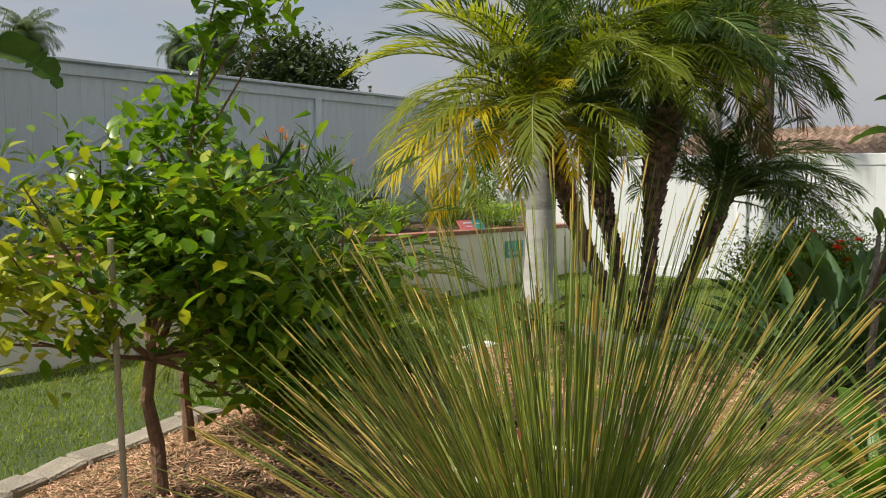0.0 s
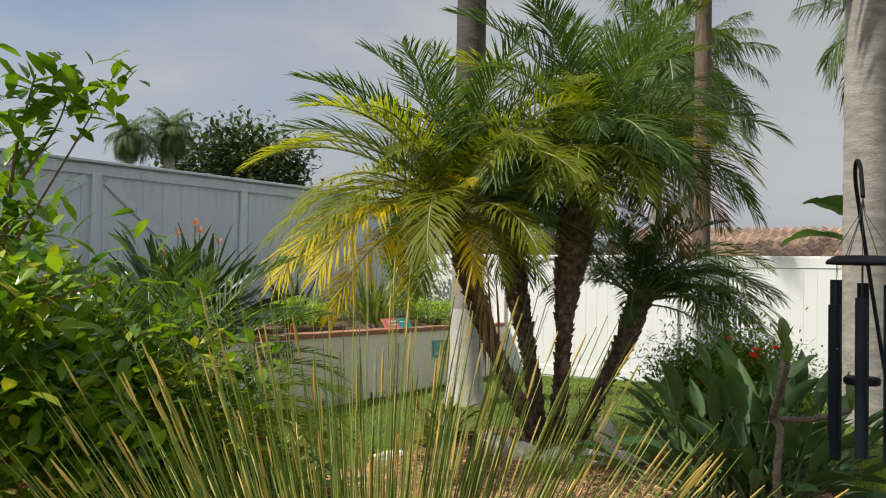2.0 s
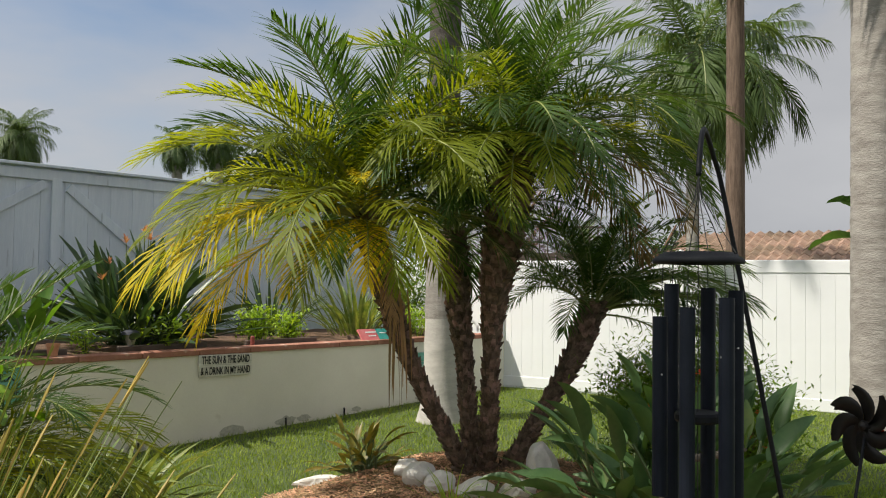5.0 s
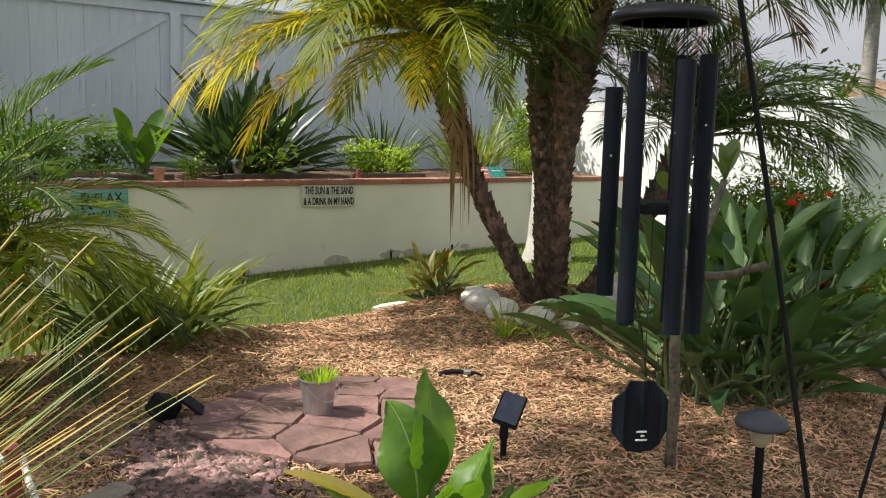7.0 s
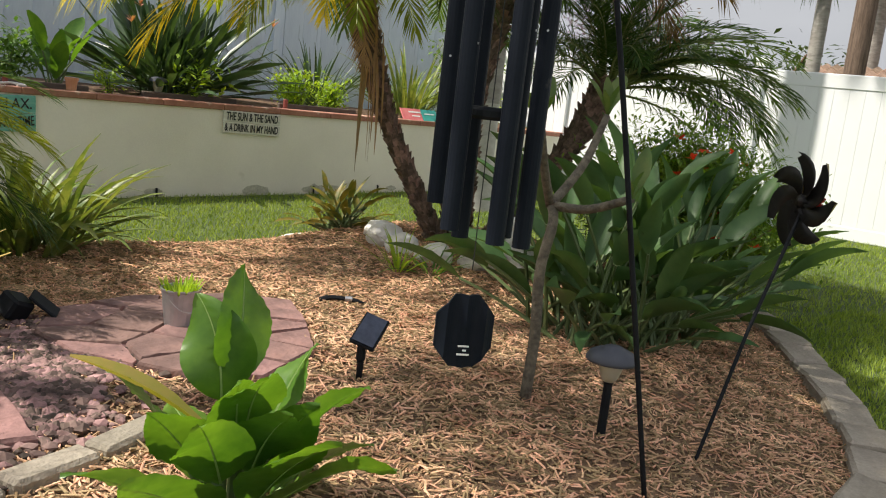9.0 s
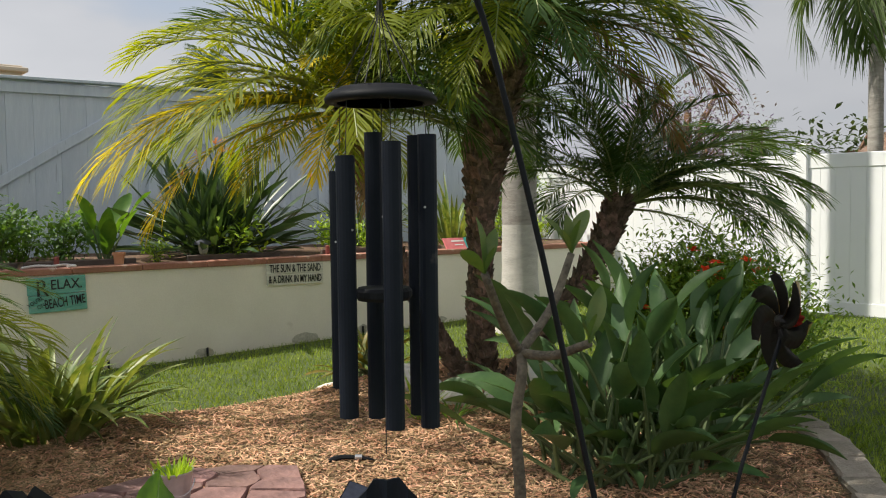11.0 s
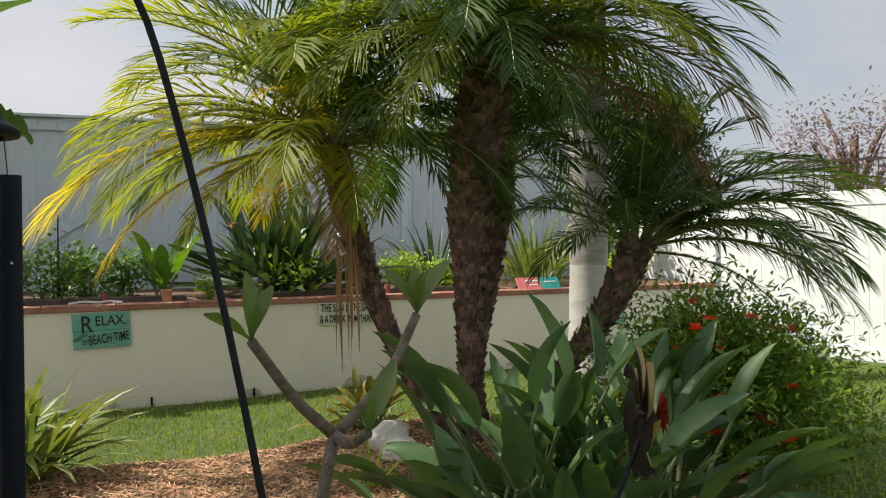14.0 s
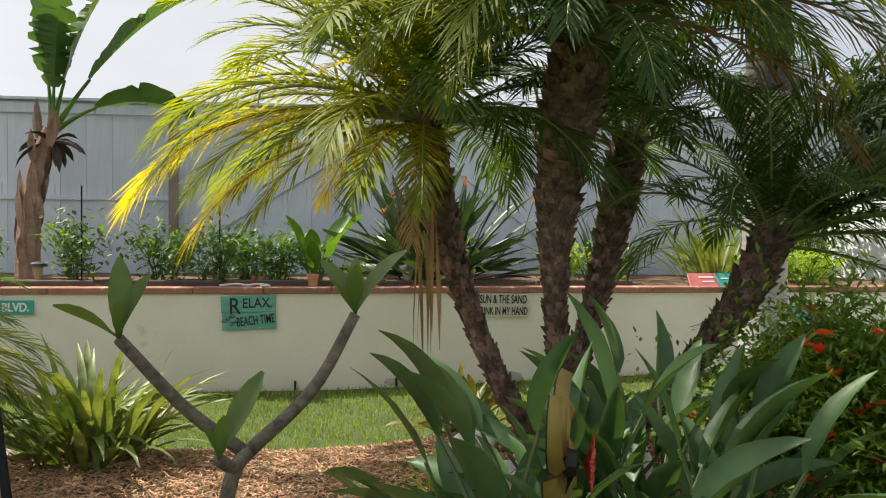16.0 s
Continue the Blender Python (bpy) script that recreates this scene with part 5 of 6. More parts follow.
# ---- wind chime, hook and spinner ----
def shepherd_hook():
    z = bed_height(5.30, 0.735)
    t = thing("shepherd_hook", (5.30, 0.735, z), "leaning black iron shepherd hook holding a wind chime", "garden hook")
    b = Vector((5.30, 0.735, z))
    line = spline([Vector(p) - b for p in ((5.31, 0.73, z - 0.06), (5.19, 0.81, 0.65), (5.08, 0.89, 1.30), (4.955, 0.945, 1.84), (4.87, 0.945, 1.97), (4.76, 0.92, 2.03), (4.66, 0.885, 2.01), (4.60, 0.865, 1.93), (4.572, 0.855, 1.866))], 40)
    mesh_part("rod", tube(line, 0.0085, 8), M_BLACK, t, smooth=True)


shepherd_hook()


def wind_chime():
    t = thing("wind_chime", (4.57, 0.855, 1.852), "large black metal wind chime with six tubes and a ribbed sail", "wind chime")
    o = Vector((4.56, 0.85, 1.885))
    ring = lathe([(0.105, 0.0), (0.132, 0.002), (0.135, 0.010), (0.125, 0.022), (0.118, 0.022), (0.114, 0.030), (0.104, 0.030), (0.100, 0.036), (0.086, 0.036), (0.080, 0.026), (0.080, 0.004), (0.105, 0.0)], 40, (0, 0, 1.632 - o.z))
    mesh_part("top_ring", ring, M_BLACK, t, "stepped black wooden ring", smooth=True)
    cords = ([], [])
    for k in range(6):
        a = radians(40 + 60 * k)
        cords = joined(cords, tube([(math.cos(a) * 0.110, math.sin(a) * 0.110, 1.665 - o.z), (0.012 * math.cos(a), 0.012 * math.sin(a), 1.83 - o.z), (0, 0, 0.012)], 0.0016, 4))
    cords = joined(cords, tube([(0, 0, 0.0), (0, 0, 0.79 - o.z)], 0.0015, 4))
    for th, top, bottom in ((190, 1.506, 0.90), (130, 1.475, 0.948), (250, 1.535, 0.879), (70, 1.573, 0.854), (310, 1.556, 0.863), (10, 1.562, 0.869)):
        x, y = 0.112 * math.cos(radians(th)), 0.112 * math.sin(radians(th))
        r = 0.0225
        tb = lathe([(r, bottom - o.z), (r, top - o.z), (r - 0.0025, top - o.z), (r - 0.0025, top - 0.06 - o.z)], 18, (x, y, 0))
        tb = joined(tb, lathe([(r - 0.0025, bottom + 0.05 - o.z), (r - 0.0025, bottom - o.z), (r, bottom - o.z)], 18, (x, y, 0)))
        mesh_part("tube", tb, M_TUBE, t, smooth=False)
        cords = joined(cords, tube([(x * 0.93, y * 0.93, 1.634 - o.z), (x, y, top - 0.03 - o.z)], 0.0012, 4))
        px = tube([(x - 0.0235 * math.sin(radians(th)), y + 0.0235 * math.cos(radians(th)), top - 0.17 - o.z), (x + 0.0235 * math.sin(radians(th)), y - 0.0235 * math.cos(radians(th)), top - 0.17 - o.z)], 0.003, 6)
        mesh_part("pin", px, M_STEEL, t)
    mesh_part("cord", cords, M_CORD, t)
    mesh_part("striker", lathe([(0.0, 0), (0.062, 0.0), (0.068, 0.008), (0.068, 0.022), (0.062, 0.030), (0.0, 0.030)], 24, (0, 0, 1.165 - o.z)), M_BLACK, t, "round black striker disc")
    # ribbed octagonal sail
    v, f = [], []
    n = 24
    W, Hh = 0.076, 0.095
    for side in (0, 1):
        for i in range(n + 1):
            u = -1 + 2 * i / n
            hgt = Hh * min(1, 1.0 - max(0, abs(u) - 0.42) * 0.95)
            rib = 0.014 * abs(math.sin(u * math.pi * 1.5)) + (0.004 if side else -0.004)
            for s in (-1, 1):
                v.append((u * W, rib, s * hgt))
    k = 2 * (n + 1)
    for i in range(n):
        a = 2 * i
        f.append((a, a + 2, a + 3, a + 1))
        f.append((k + a, k + a + 1, k + a + 3, k + a + 2))
        f.append((a, k + a, k + a + 2, a + 2))
        f.append((a + 1, a + 3, k + a + 3, k + a + 1))
    f.append((0, 1, k + 1, k))
    f.append((2 * n, k + 2 * n, k + 2 * n + 1, 2 * n + 1))
    turn = pose(0, 0, 0.630 - o.z, 0, 0, -28)
    sail = mesh_part("sail", moved((v, f), turn), M_TUBE, t, "ribbed dark metal sail")
    bars = ([], [])
    for x0, x1, z in ((-0.016, 0.012, -0.036), (-0.004, 0.006, -0.047), (-0.018, 0.014, -0.058)):
        b = box_bm((x1 - x0, 0.002, 0.0045), ((x0 + x1) / 2, -0.008, z))
        bars = joined(bars, ([p.co.copy() for p in b.verts], [[q.index for q in fc.verts] for fc in b.faces]))
        b.free()
    mesh_part("lettering", moved(bars, turn), M_LETTERW, sail, "small white lettering")


wind_chime()


M_GILT = material("yellow_lacquered_metal", (0.20, 0.14, 0.03), (0.30, 0.21, 0.05), 12, 0.45, metal=0.5)
M_PINWHEEL = material("red_lacquered_metal", (0.36, 0.02, 0.02), (0.48, 0.05, 0.04), 12, 0.4, metal=0.3)


def spinner():
    z = bed_height(5.74, 0.86)
    t = thing("garden_spinner", (5.74, 0.86, z), "dark metal wind spinner with curved blades on a leaning rod", "wind spinner")
    b = Vector((5.74, 0.86, z))
    hub = Vector((6.15, 0.84, 0.945)) - b
    mesh_part("rod", tube([(0, 0, -0.05), (hub.x * 0.5, hub.y * 0.5, hub.z * 0.5), hub + Vector((0.02, 0, 0))], 0.007, 7), M_BLACK, t)
    face = Matrix.Translation(hub) @ pose(0, 0, 0, 0, 0, -24) @ pose(0, 0, 0, 0, -90, 0)
    mesh_part("hub", moved(lathe([(0.0, -0.02), (0.025, -0.02), (0.028, 0.0), (0.02, 0.02), (0.0, 0.028)], 12), face), M_COPPER, t, "dark domed hub")
    for k in range(7):
        v, f = [], []
        m = 9
        for i in range(m):
            s = i / (m - 1)
            a = radians(51.43 * k + 70 * s)
            r = 0.02 + 0.150 * s
            w = 0.004 + 0.034 * math.sin(math.pi * min(1, s * 0.85 + 0.08)) ** 0.9
            c, tn = Vector((math.cos(a) * r, math.sin(a) * r, 0)), Vector((-math.sin(a), math.cos(a), 0))
            nrm = (Vector((math.cos(a), math.sin(a), 0)) - tn * 0.8).normalized()
            v += [c + nrm * w + Vector((0, 0, 0.022)), c + Vector((0, 0, 0.0)), c - nrm * w + Vector((0, 0, 0.014)),
                  c + nrm * w + Vector((0, 0, 0.019)), c + Vector((0, 0, -0.003)), c - nrm * w + Vector((0, 0, 0.011))]
        for i in range(m - 1):
            a = i * 6
            f += [(a, a + 1, a + 7, a + 6), (a + 1, a + 2, a + 8, a + 7), (a + 3, a + 9, a + 10, a + 4), (a + 4, a + 10, a + 11, a + 5), (a, a + 6, a + 9, a + 3), (a + 2, a + 5, a + 11, a + 8)]
        idx = [1 if i % 6 in (2, 3) else 0 for i in range(len(f))]
        g = moved((v, f), face)
        child(new("blade", mesh_of("blade", g[0], g[1], [M_COPPER, M_GILT], idx, True)), t)
    for k in range(10):
        g = blade((0, 0, 0), 36 * k, 22, 0.062, 0.026, 20, 5, 0.4, "oval")
        mesh_part("petal", moved(g, face @ Matrix.Translation((0, 0, -0.030)) @ pose(0, 0, 0, 180, 0, 0)), M_PINWHEEL, t, "red metal petal")


spinner()


# ---- lamps and small things in the bed ----
def solar_light():
    z = bed_height(4.98, 1.84)
    t = thing("solar_panel_light", (4.98, 1.84, z), "small black solar panel on a short ground spike", "solar light")
    mesh_part("spike", lathe([(0.004, -0.06), (0.012, 0.0), (0.013, 0.07), (0.018, 0.08), (0.016, 0.14), (0.010, 0.15)], 10), M_BLACK, t)
    tilt = pose(0.045, 0.02, 0.175, 18, -34, 28)
    part("panel", box_bm((0.155, 0.10, 0.016), (0, 0, 0), bevel=0.004), M_BLACK, t).matrix_local = tilt
    part("solar_cell", box_bm((0.140, 0.086, 0.003), (0, 0, 0.0115)), M_SOLAR, t, "dark blue solar cell").matrix_local = tilt
    part("lamp_head", box_bm((0.07, 0.06, 0.045), (0.03, 0, -0.035), bevel=0.01), M_BLACK, t).matrix_local = tilt


solar_light()


def path_light():
    z = bed_height(5.45, 1.05)
    t = thing("path_light", (5.45, 1.05, z), "black solar path light with a domed cap and clear lens", "path light")
    mesh_part("stake", lathe([(0.006, -0.06), (0.016, 0.0), (0.015, 0.19), (0.020, 0.20)], 12), M_BLACK, t)
    mesh_part("lens", lathe([(0.020, 0.20), (0.030, 0.215), (0.048, 0.275), (0.046, 0.28)], 18), M_LENS, t, "ribbed clear plastic lens", smooth=True)
    mesh_part("cap", lathe([(0.046, 0.276), (0.088, 0.272), (0.090, 0.280), (0.080, 0.298), (0.055, 0.312), (0.034, 0.318), (0.030, 0.324), (0.0, 0.326)], 24), M_SLATE, t, "dark slate-blue domed cap", smooth=True)


M_SLATE = material("slate_plastic", (0.045, 0.048, 0.065), (0.07, 0.075, 0.095), 8, 0.5)
path_light()


def bucket():
    z = bed_height(4.60, 2.60) + 0.03
    t = thing("metal_bucket", (4.60, 2.60, z), "small galvanised bucket planted with succulents on the flagstones", "planter pot")
    mesh_part("pail", lathe([(0.058, 0.0), (0.060, 0.004), (0.078, 0.150), (0.083, 0.153), (0.083, 0.160), (0.077, 0.160), (0.074, 0.13), (0.0, 0.13)], 24), M_STEEL, t, smooth=False)
    h = [(0.080 * math.cos(a), 0.080 * math.sin(a) - 0.015, 0.125 - 0.05 * math.sin((a - 3.6) / 2.2 * math.pi)) for a in np.linspace(3.6, 5.8, 12)]
    mesh_part("handle", tube(h, 0.0025, 5), M_STEEL, t)
    rng = random.Random(6)
    g = ([], [])
    for k in range(70):
        a, r = rng.uniform(0, 6.28), 0.068 * math.sqrt(rng.random())
        g = joined(g, blade((r * math.cos(a), r * math.sin(a), 0.125), math.degrees(a), rng.uniform(50, 88), rng.uniform(0.05, 0.09), 0.012, 15, 4, 0.5, "strap"))
    mesh_part("succulent", g, M_LIME, t, "low yellow-green succulent")


bucket()


def spot_light():
    z = bed_height(4.05, 2.92)
    t = thing("garden_spotlight", (4.05, 2.92, z), "small black garden spotlight lying in the mulch", "spotlight")
    part("head", box_bm((0.11, 0.10, 0.09), (0, 0, 0.07), (25, 20, 30), 0.012), M_BLACK, t)
    part("panel", box_bm((0.13, 0.09, 0.014), (0.11, -0.02, 0.075), (10, 40, -20), 0.004), M_BLACK, t)
    mesh_part("spike", lathe([(0.003, -0.06), (0.011, 0.0), (0.011, 0.05)], 8), M_BLACK, t)


spot_light()


def drip_valve():
    z = bed_height(5.55, 2.82)
    t = thing("hand_tool", (5.55, 2.82, z), "small dark hand tool with a pale collar in the mulch", "hand tool")
    mesh_part("handle", tube(spline([(-0.10, 0.05, 0.012), (-0.04, 0.03, 0.022), (0.02, -0.01, 0.022)], 10), [0.010, 0.012, 0.014, 0.014, 0.013, 0.012, 0.012, 0.012, 0.011, 0.010], 7), M_BLACK, t)
    mesh_part("collar", tube([(0.015, -0.008, 0.022), (0.045, -0.026, 0.020)], 0.014, 8), M_STEEL, t, "pale metal collar")
    mesh_part("tip", tube([(0.04, -0.024, 0.020), (0.10, -0.075, 0.008)], [0.012, 0.003], 6), M_BLACK, t)


drip_valve()


def rock_geo(size, seed, flat=0.75):
    rng = random.Random(seed)
    bm = bmesh.new()
    bmesh.ops.create_icosphere(bm, subdivisions=3, radius=1.0)
    off = Vector((rng.uniform(-9, 9), rng.uniform(-9, 9), rng.uniform(-9, 9)))
    cuts = [(Vector((rng.gauss(0, 1), rng.gauss(0, 1), rng.gauss(0, 0.8))).normalized(), rng.uniform(0.55, 0.85)) for _ in range(9)]
    for v in bm.verts:
        p = v.co.copy()
        for nrm, d in cuts:
            k = p.dot(nrm) - d
            if k > 0:
                p -= nrm * k * 0.85
        p += v.co.normalized() * 0.10 * noise.noise(v.co * 2.2 + off)
        v.co = Vector((p.x * size[0], p.y * size[1], p.z * size[2]))
    return bm


def rock(at, size, seed, label, tilt=0):
    bm = rock_geo(size, seed)
    me = bpy.data.meshes.new("rock")
    bm.to_mesh(me)
    bm.free()
    me.materials.append(M_ROCK)
    ob = new("rock", me)
    ob.matrix_world = pose(at[0], at[1], bed_height(at[0], at[1]) + size[2] * 0.45, tilt, 0, seed * 47)
    return tagged(ob, label, "rock", "white rocks at the foot of the palms")


for i, (x, y, s) in enumerate(((6.64, 4.02, (0.12, 0.10, 0.08)), (6.53, 3.80, (0.14, 0.11, 0.10)), (6.52, 3.60, (0.12, 0.11, 0.09)), (6.60, 3.36, (0.15, 0.12, 0.09)), (6.74, 3.14, (0.14, 0.12, 0.09)), (6.98, 2.98, (0.13, 0.11, 0.08)))):
    rock((x, y), tuple(1.0 * k for k in s), 3 + i, "rough white quartz rock beside the palm trunks")
rock((7.15, 3.20), (0.15, 0.12, 0.19), 12, "tall pointed white rock beside the palm trunks", 12)
rock((6.75, 5.12), (0.22, 0.09, 0.05), 15, "flat pale stone at the edge of the lawn")


def flagstones():
    """A patch of broken sandstone slabs fitted together, and one stepping slab nearer the bridge."""
    rng = random.Random(17)
    outline = [(4.35, 1.97), (4.62, 1.87), (5.0, 2.1), (5.18, 2.45), (5.33, 2.85), (5.05, 3.1), (4.55, 3.16), (4.2, 3.06), (4.0, 2.72), (4.05, 2.4)]
    seeds = [(4.45, 2.12), (4.80, 2.18), (4.27, 2.55), (4.62, 2.50), (4.98, 2.50), (4.30, 2.88), (4.66, 2.86), (4.95, 2.80), (5.16, 2.76), (4.60, 3.08), (5.00, 3.02), (4.18, 2.38), (4.62, 2.02), (4.80, 2.98), (4.80, 2.62), (4.44, 2.70), (5.08, 2.62), (4.42, 2.36), (4.98, 2.30)]
    outline = [(4.66 + (x - 4.66) * 0.90, 2.56 + (y - 2.56) * 0.92) for x, y in outline]

    def cut(poly, p, q):
        """The part of poly nearer to p than to q, less a narrow joint."""
        mx, my, nx, ny = (p[0] + q[0]) / 2, (p[1] + q[1]) / 2, q[0] - p[0], q[1] - p[1]
        d = math.hypot(nx, ny)
        side = [((x - mx) * nx + (y - my) * ny) / d + 0.007 for x, y in poly]
        res = []
        for k in range(len(poly)):
            a, b, sa, sb = poly[k - 1], poly[k], side[k - 1], side[k]
            if (sa < 0) != (sb < 0):
                u = sa / (sa - sb)
                res.append((a[0] + (b[0] - a[0]) * u, a[1] + (b[1] - a[1]) * u))
            if sb < 0:
                res.append(b)
        return res

    stones = []
    for p in seeds:
        poly = outline
        for q in seeds:
            if q != p:
                poly = cut(poly, p, q)
        stones.append(poly)
    stones.append([(3.42, 1.70), (3.80, 1.70), (3.80, 2.07), (3.62, 2.05), (3.44, 2.00)])
    for poly in stones:
        cx, cy = sum(x for x, y in poly) / len(poly), sum(y for x, y in poly) / len(poly)
        ring = []
        for k in range(len(poly)):
            a, b = poly[k], poly[(k + 1) % len(poly)]
            L = math.hypot(b[0] - a[0], b[1] - a[1])
            m = max(1, int(L / 0.06))
            for i in range(m):
                e = 0.006 if i else 0.0
                ring.append((a[0] + (b[0] - a[0]) * i / m - cx + rng.uniform(-e, e), a[1] + (b[1] - a[1]) * i / m - cy + rng.uniform(-e, e)))
        n = len(ring)
        bm = bmesh.new()
        base = [bm.verts.new((px, py, -0.02)) for px, py in ring]
        mid = [bm.verts.new((px, py, 0.028 + rng.uniform(-0.004, 0.002))) for px, py in ring]
        top = [bm.verts.new((px * 0.965, py * 0.965, 0.038 + rng.uniform(-0.0025, 0.0025))) for px, py in ring]
        bm.faces.new(top)
        for k in range(n):
            k2 = (k + 1) % n
            bm.faces.new((base[k], base[k2], mid[k2], mid[k]))
            bm.faces.new((mid[k], mid[k2], top[k2], top[k]))
        bmesh.ops.recalc_face_normals(bm, faces=bm.faces[:])
        me = bpy.data.meshes.new("flagstone")
        bm.to_mesh(me)
        bm.free()
        me.materials.append(M_FLAG)
        ob = new("flagstone", me)
        ob.matrix_world = pose(cx, cy, bed_height(cx, cy) + rng.uniform(-0.008, 0.004), rng.uniform(-1.5, 1.5), rng.uniform(-1.5, 1.5), 0)
        tagged(ob, "flat red sandstone flagstone with a worn cracked surface", "flagstone", "red flagstones in the bed")


flagstones()


def gravel():
    rng = np.random.default_rng(12)
    bm = bmesh.new()
    bmesh.ops.create_icosphere(bm, subdivisions=1, radius=1.0)
    bv = np.array([v.co[:] for v in bm.verts])
    bf = np.array([[v.index for v in f.verts] for f in bm.faces])
    bm.free()
    path = spline([(3.05, 1.75, 0), (3.5, 1.78, 0), (3.85, 2.0, 0), (4.02, 2.4, 0), (4.2, 2.75, 0)], 40)
    V, F = [], []
    for k in range(4200):
        p = path[rng.integers(0, 40)]
        x, y = p.x + rng.normal(0, 0.13), p.y + rng.normal(0, 0.13)
        s = rng.uniform(0.009, 0.026) * np.array([1.2, 0.9, 0.75])
        a = rng.uniform(0, 6.28)
        q = (bv + rng.normal(0, 0.16, bv.shape)) * s
        q = np.stack([q[:, 0] * math.cos(a) - q[:, 1] * math.sin(a) + x, q[:, 0] * math.sin(a) + q[:, 1] * math.cos(a) + y, q[:, 2] + bed_height(x, y, 1.0) + 0.012], -1)
        F.append(bf + len(V) * len(bv))
        V.append(q)
    ob = new("gravel", mesh_of("gravel", np.concatenate(V).tolist(), np.concatenate(F).tolist(), M_GRAVEL))
    tagged(ob, "dry stream of dark reddish gravel in the bed", "gravel", kind="stuff")


gravel()


def pavers():
    for x0, y0, x1, y1 in ((3.18, 2.04, 3.42, 2.16), (3.44, 2.17, 3.70, 2.30), (3.05, 1.30, 3.34, 1.38), (3.36, 1.39, 3.64, 1.47), (3.66, 1.48, 3.90, 1.57), (3.92, 1.59, 4.16, 1.72)):
        L, a = math.hypot(x1 - x0, y1 - y0), math.degrees(math.atan2(y1 - y0, x1 - x0))
        bm = box_bm((L, 0.10, 0.09), (0, 0, 0.02), bevel=0.012)
        me = bpy.data.meshes.new("paver")
        bm.to_mesh(me)
        bm.free()
        me.materials.append(M_PAVER)
        ob = new("paver", me)
        ob.matrix_world = pose((x0 + x1) / 2, (y0 + y1) / 2, bed_height((x0 + x1) / 2, (y0 + y1) / 2) - 0.025, 0, 0, a)
        tagged(ob, "weathered grey concrete edging block beside the gravel", "edging block", "edging blocks of the dry stream")


pavers()


def garden_bridge():
    z = bed_height(2.99, 1.64)
    t = thing("garden_bridge", (2.99, 1.64, z), "small red painted wooden garden bridge with white rope rails", "garden bridge")

    def deck(y):
        return 0.05 + 0.11 * (1 - (y / 0.75) ** 2)

    for sx in (-0.22, 0.22):
        side = [(sx, y, deck(y) - 0.03) for y in np.linspace(-0.75, 0.75, 12)]
        bm = bmesh.new()
        vs = [[bm.verts.new((x + dx, y, zz + dz)) for dx, dz in ((-0.015, -0.035), (0.015, -0.035), (0.015, 0.025), (-0.015, 0.025))] for x, y, zz in side]
        for a, b in zip(vs, vs[1:]):
            for k in range(4):
                bm.faces.new((a[k], a[(k + 1) % 4], b[(k + 1) % 4], b[k]))
        bm.faces.new(vs[0])
        bm.faces.new(list(reversed(vs[-1])))
        part("side_beam", bm, M_REDWOOD, t)
    bm = box_bm((0.54, 0.078, 0.020), bevel=0.003)
    me = bpy.data.meshes.new("slat")
    bm.to_mesh(me)
    bm.free()
    me.materials.append(M_REDWOOD)
    for k in range(15):
        y = -0.70 + k * 0.10
        slope = math.degrees(math.atan(-0.22 * y / 0.5625))
        child(new("slat", me), t).matrix_local = pose(0, y, deck(y) + 0.012, slope, 0, 0)
    bm = box_bm((0.036, 0.036, 0.34), (0, 0, 0.10), bevel=0.004)
    pm = bpy.data.meshes.new("post")
    bm.to_mesh(pm)
    bm.free()
    pm.materials.append(M_REDWOOD)
    ys = (-0.62, 0.10, 0.58)
    for sx in (-0.255, 0.255):
        for y in ys:
            child(new("post", pm), t).matrix_local = pose(sx, y, deck(y))
        tops = [Vector((sx + 0.02, y, deck(y) + 0.24)) for y in ys]
        line = [tops[0] + Vector((0.03, -0.02, -0.08))]
        for a, b in zip(tops, tops[1:]):
            for s in np.linspace(0, 1, 10):
                line.append(a.lerp(b, s) - Vector((0, 0, 0.12 * 4 * s * (1 - s) * (b - a).length)))
        mesh_part("rope", tube(line, 0.009, 7), M_ROPE, t, "slack white rope rail", smooth=True)


garden_bridge()


# ---- signs and pots on the wall ----
def letters(text, size, mat, parent, at, turn=0.0, name="lettering", bold=0.0, wide=0.0):
    """Flat lettering facing -y, in the parent's space."""
    cu = bpy.data.curves.new(name, "FONT")
    cu.body, cu.size, cu.align_x, cu.align_y, cu.extrude, cu.offset = text, size, "CENTER", "CENTER", 0.0015, bold
    tmp = bpy.data.objects.new(name, cu)
    scene.collection.objects.link(tmp)
    bpy.context.view_layer.update()
    me = bpy.data.meshes.new_from_object(tmp.evaluated_get(bpy.context.evaluated_depsgraph_get()))
    bpy.data.objects.remove(tmp)
    me.materials.clear()
    me.materials.append(mat)
    xs = [v.co.x for v in me.vertices]
    narrow = wide / (max(xs) - min(xs)) if wide else 0.84
    o = child(new(name, me), parent)
    o.matrix_local = pose(at[0], at[1], at[2], 90, 0, 0) @ pose(0, 0, 0, 0, 0, turn) @ Matrix.Diagonal((narrow, 1, 1, 1))
    return o


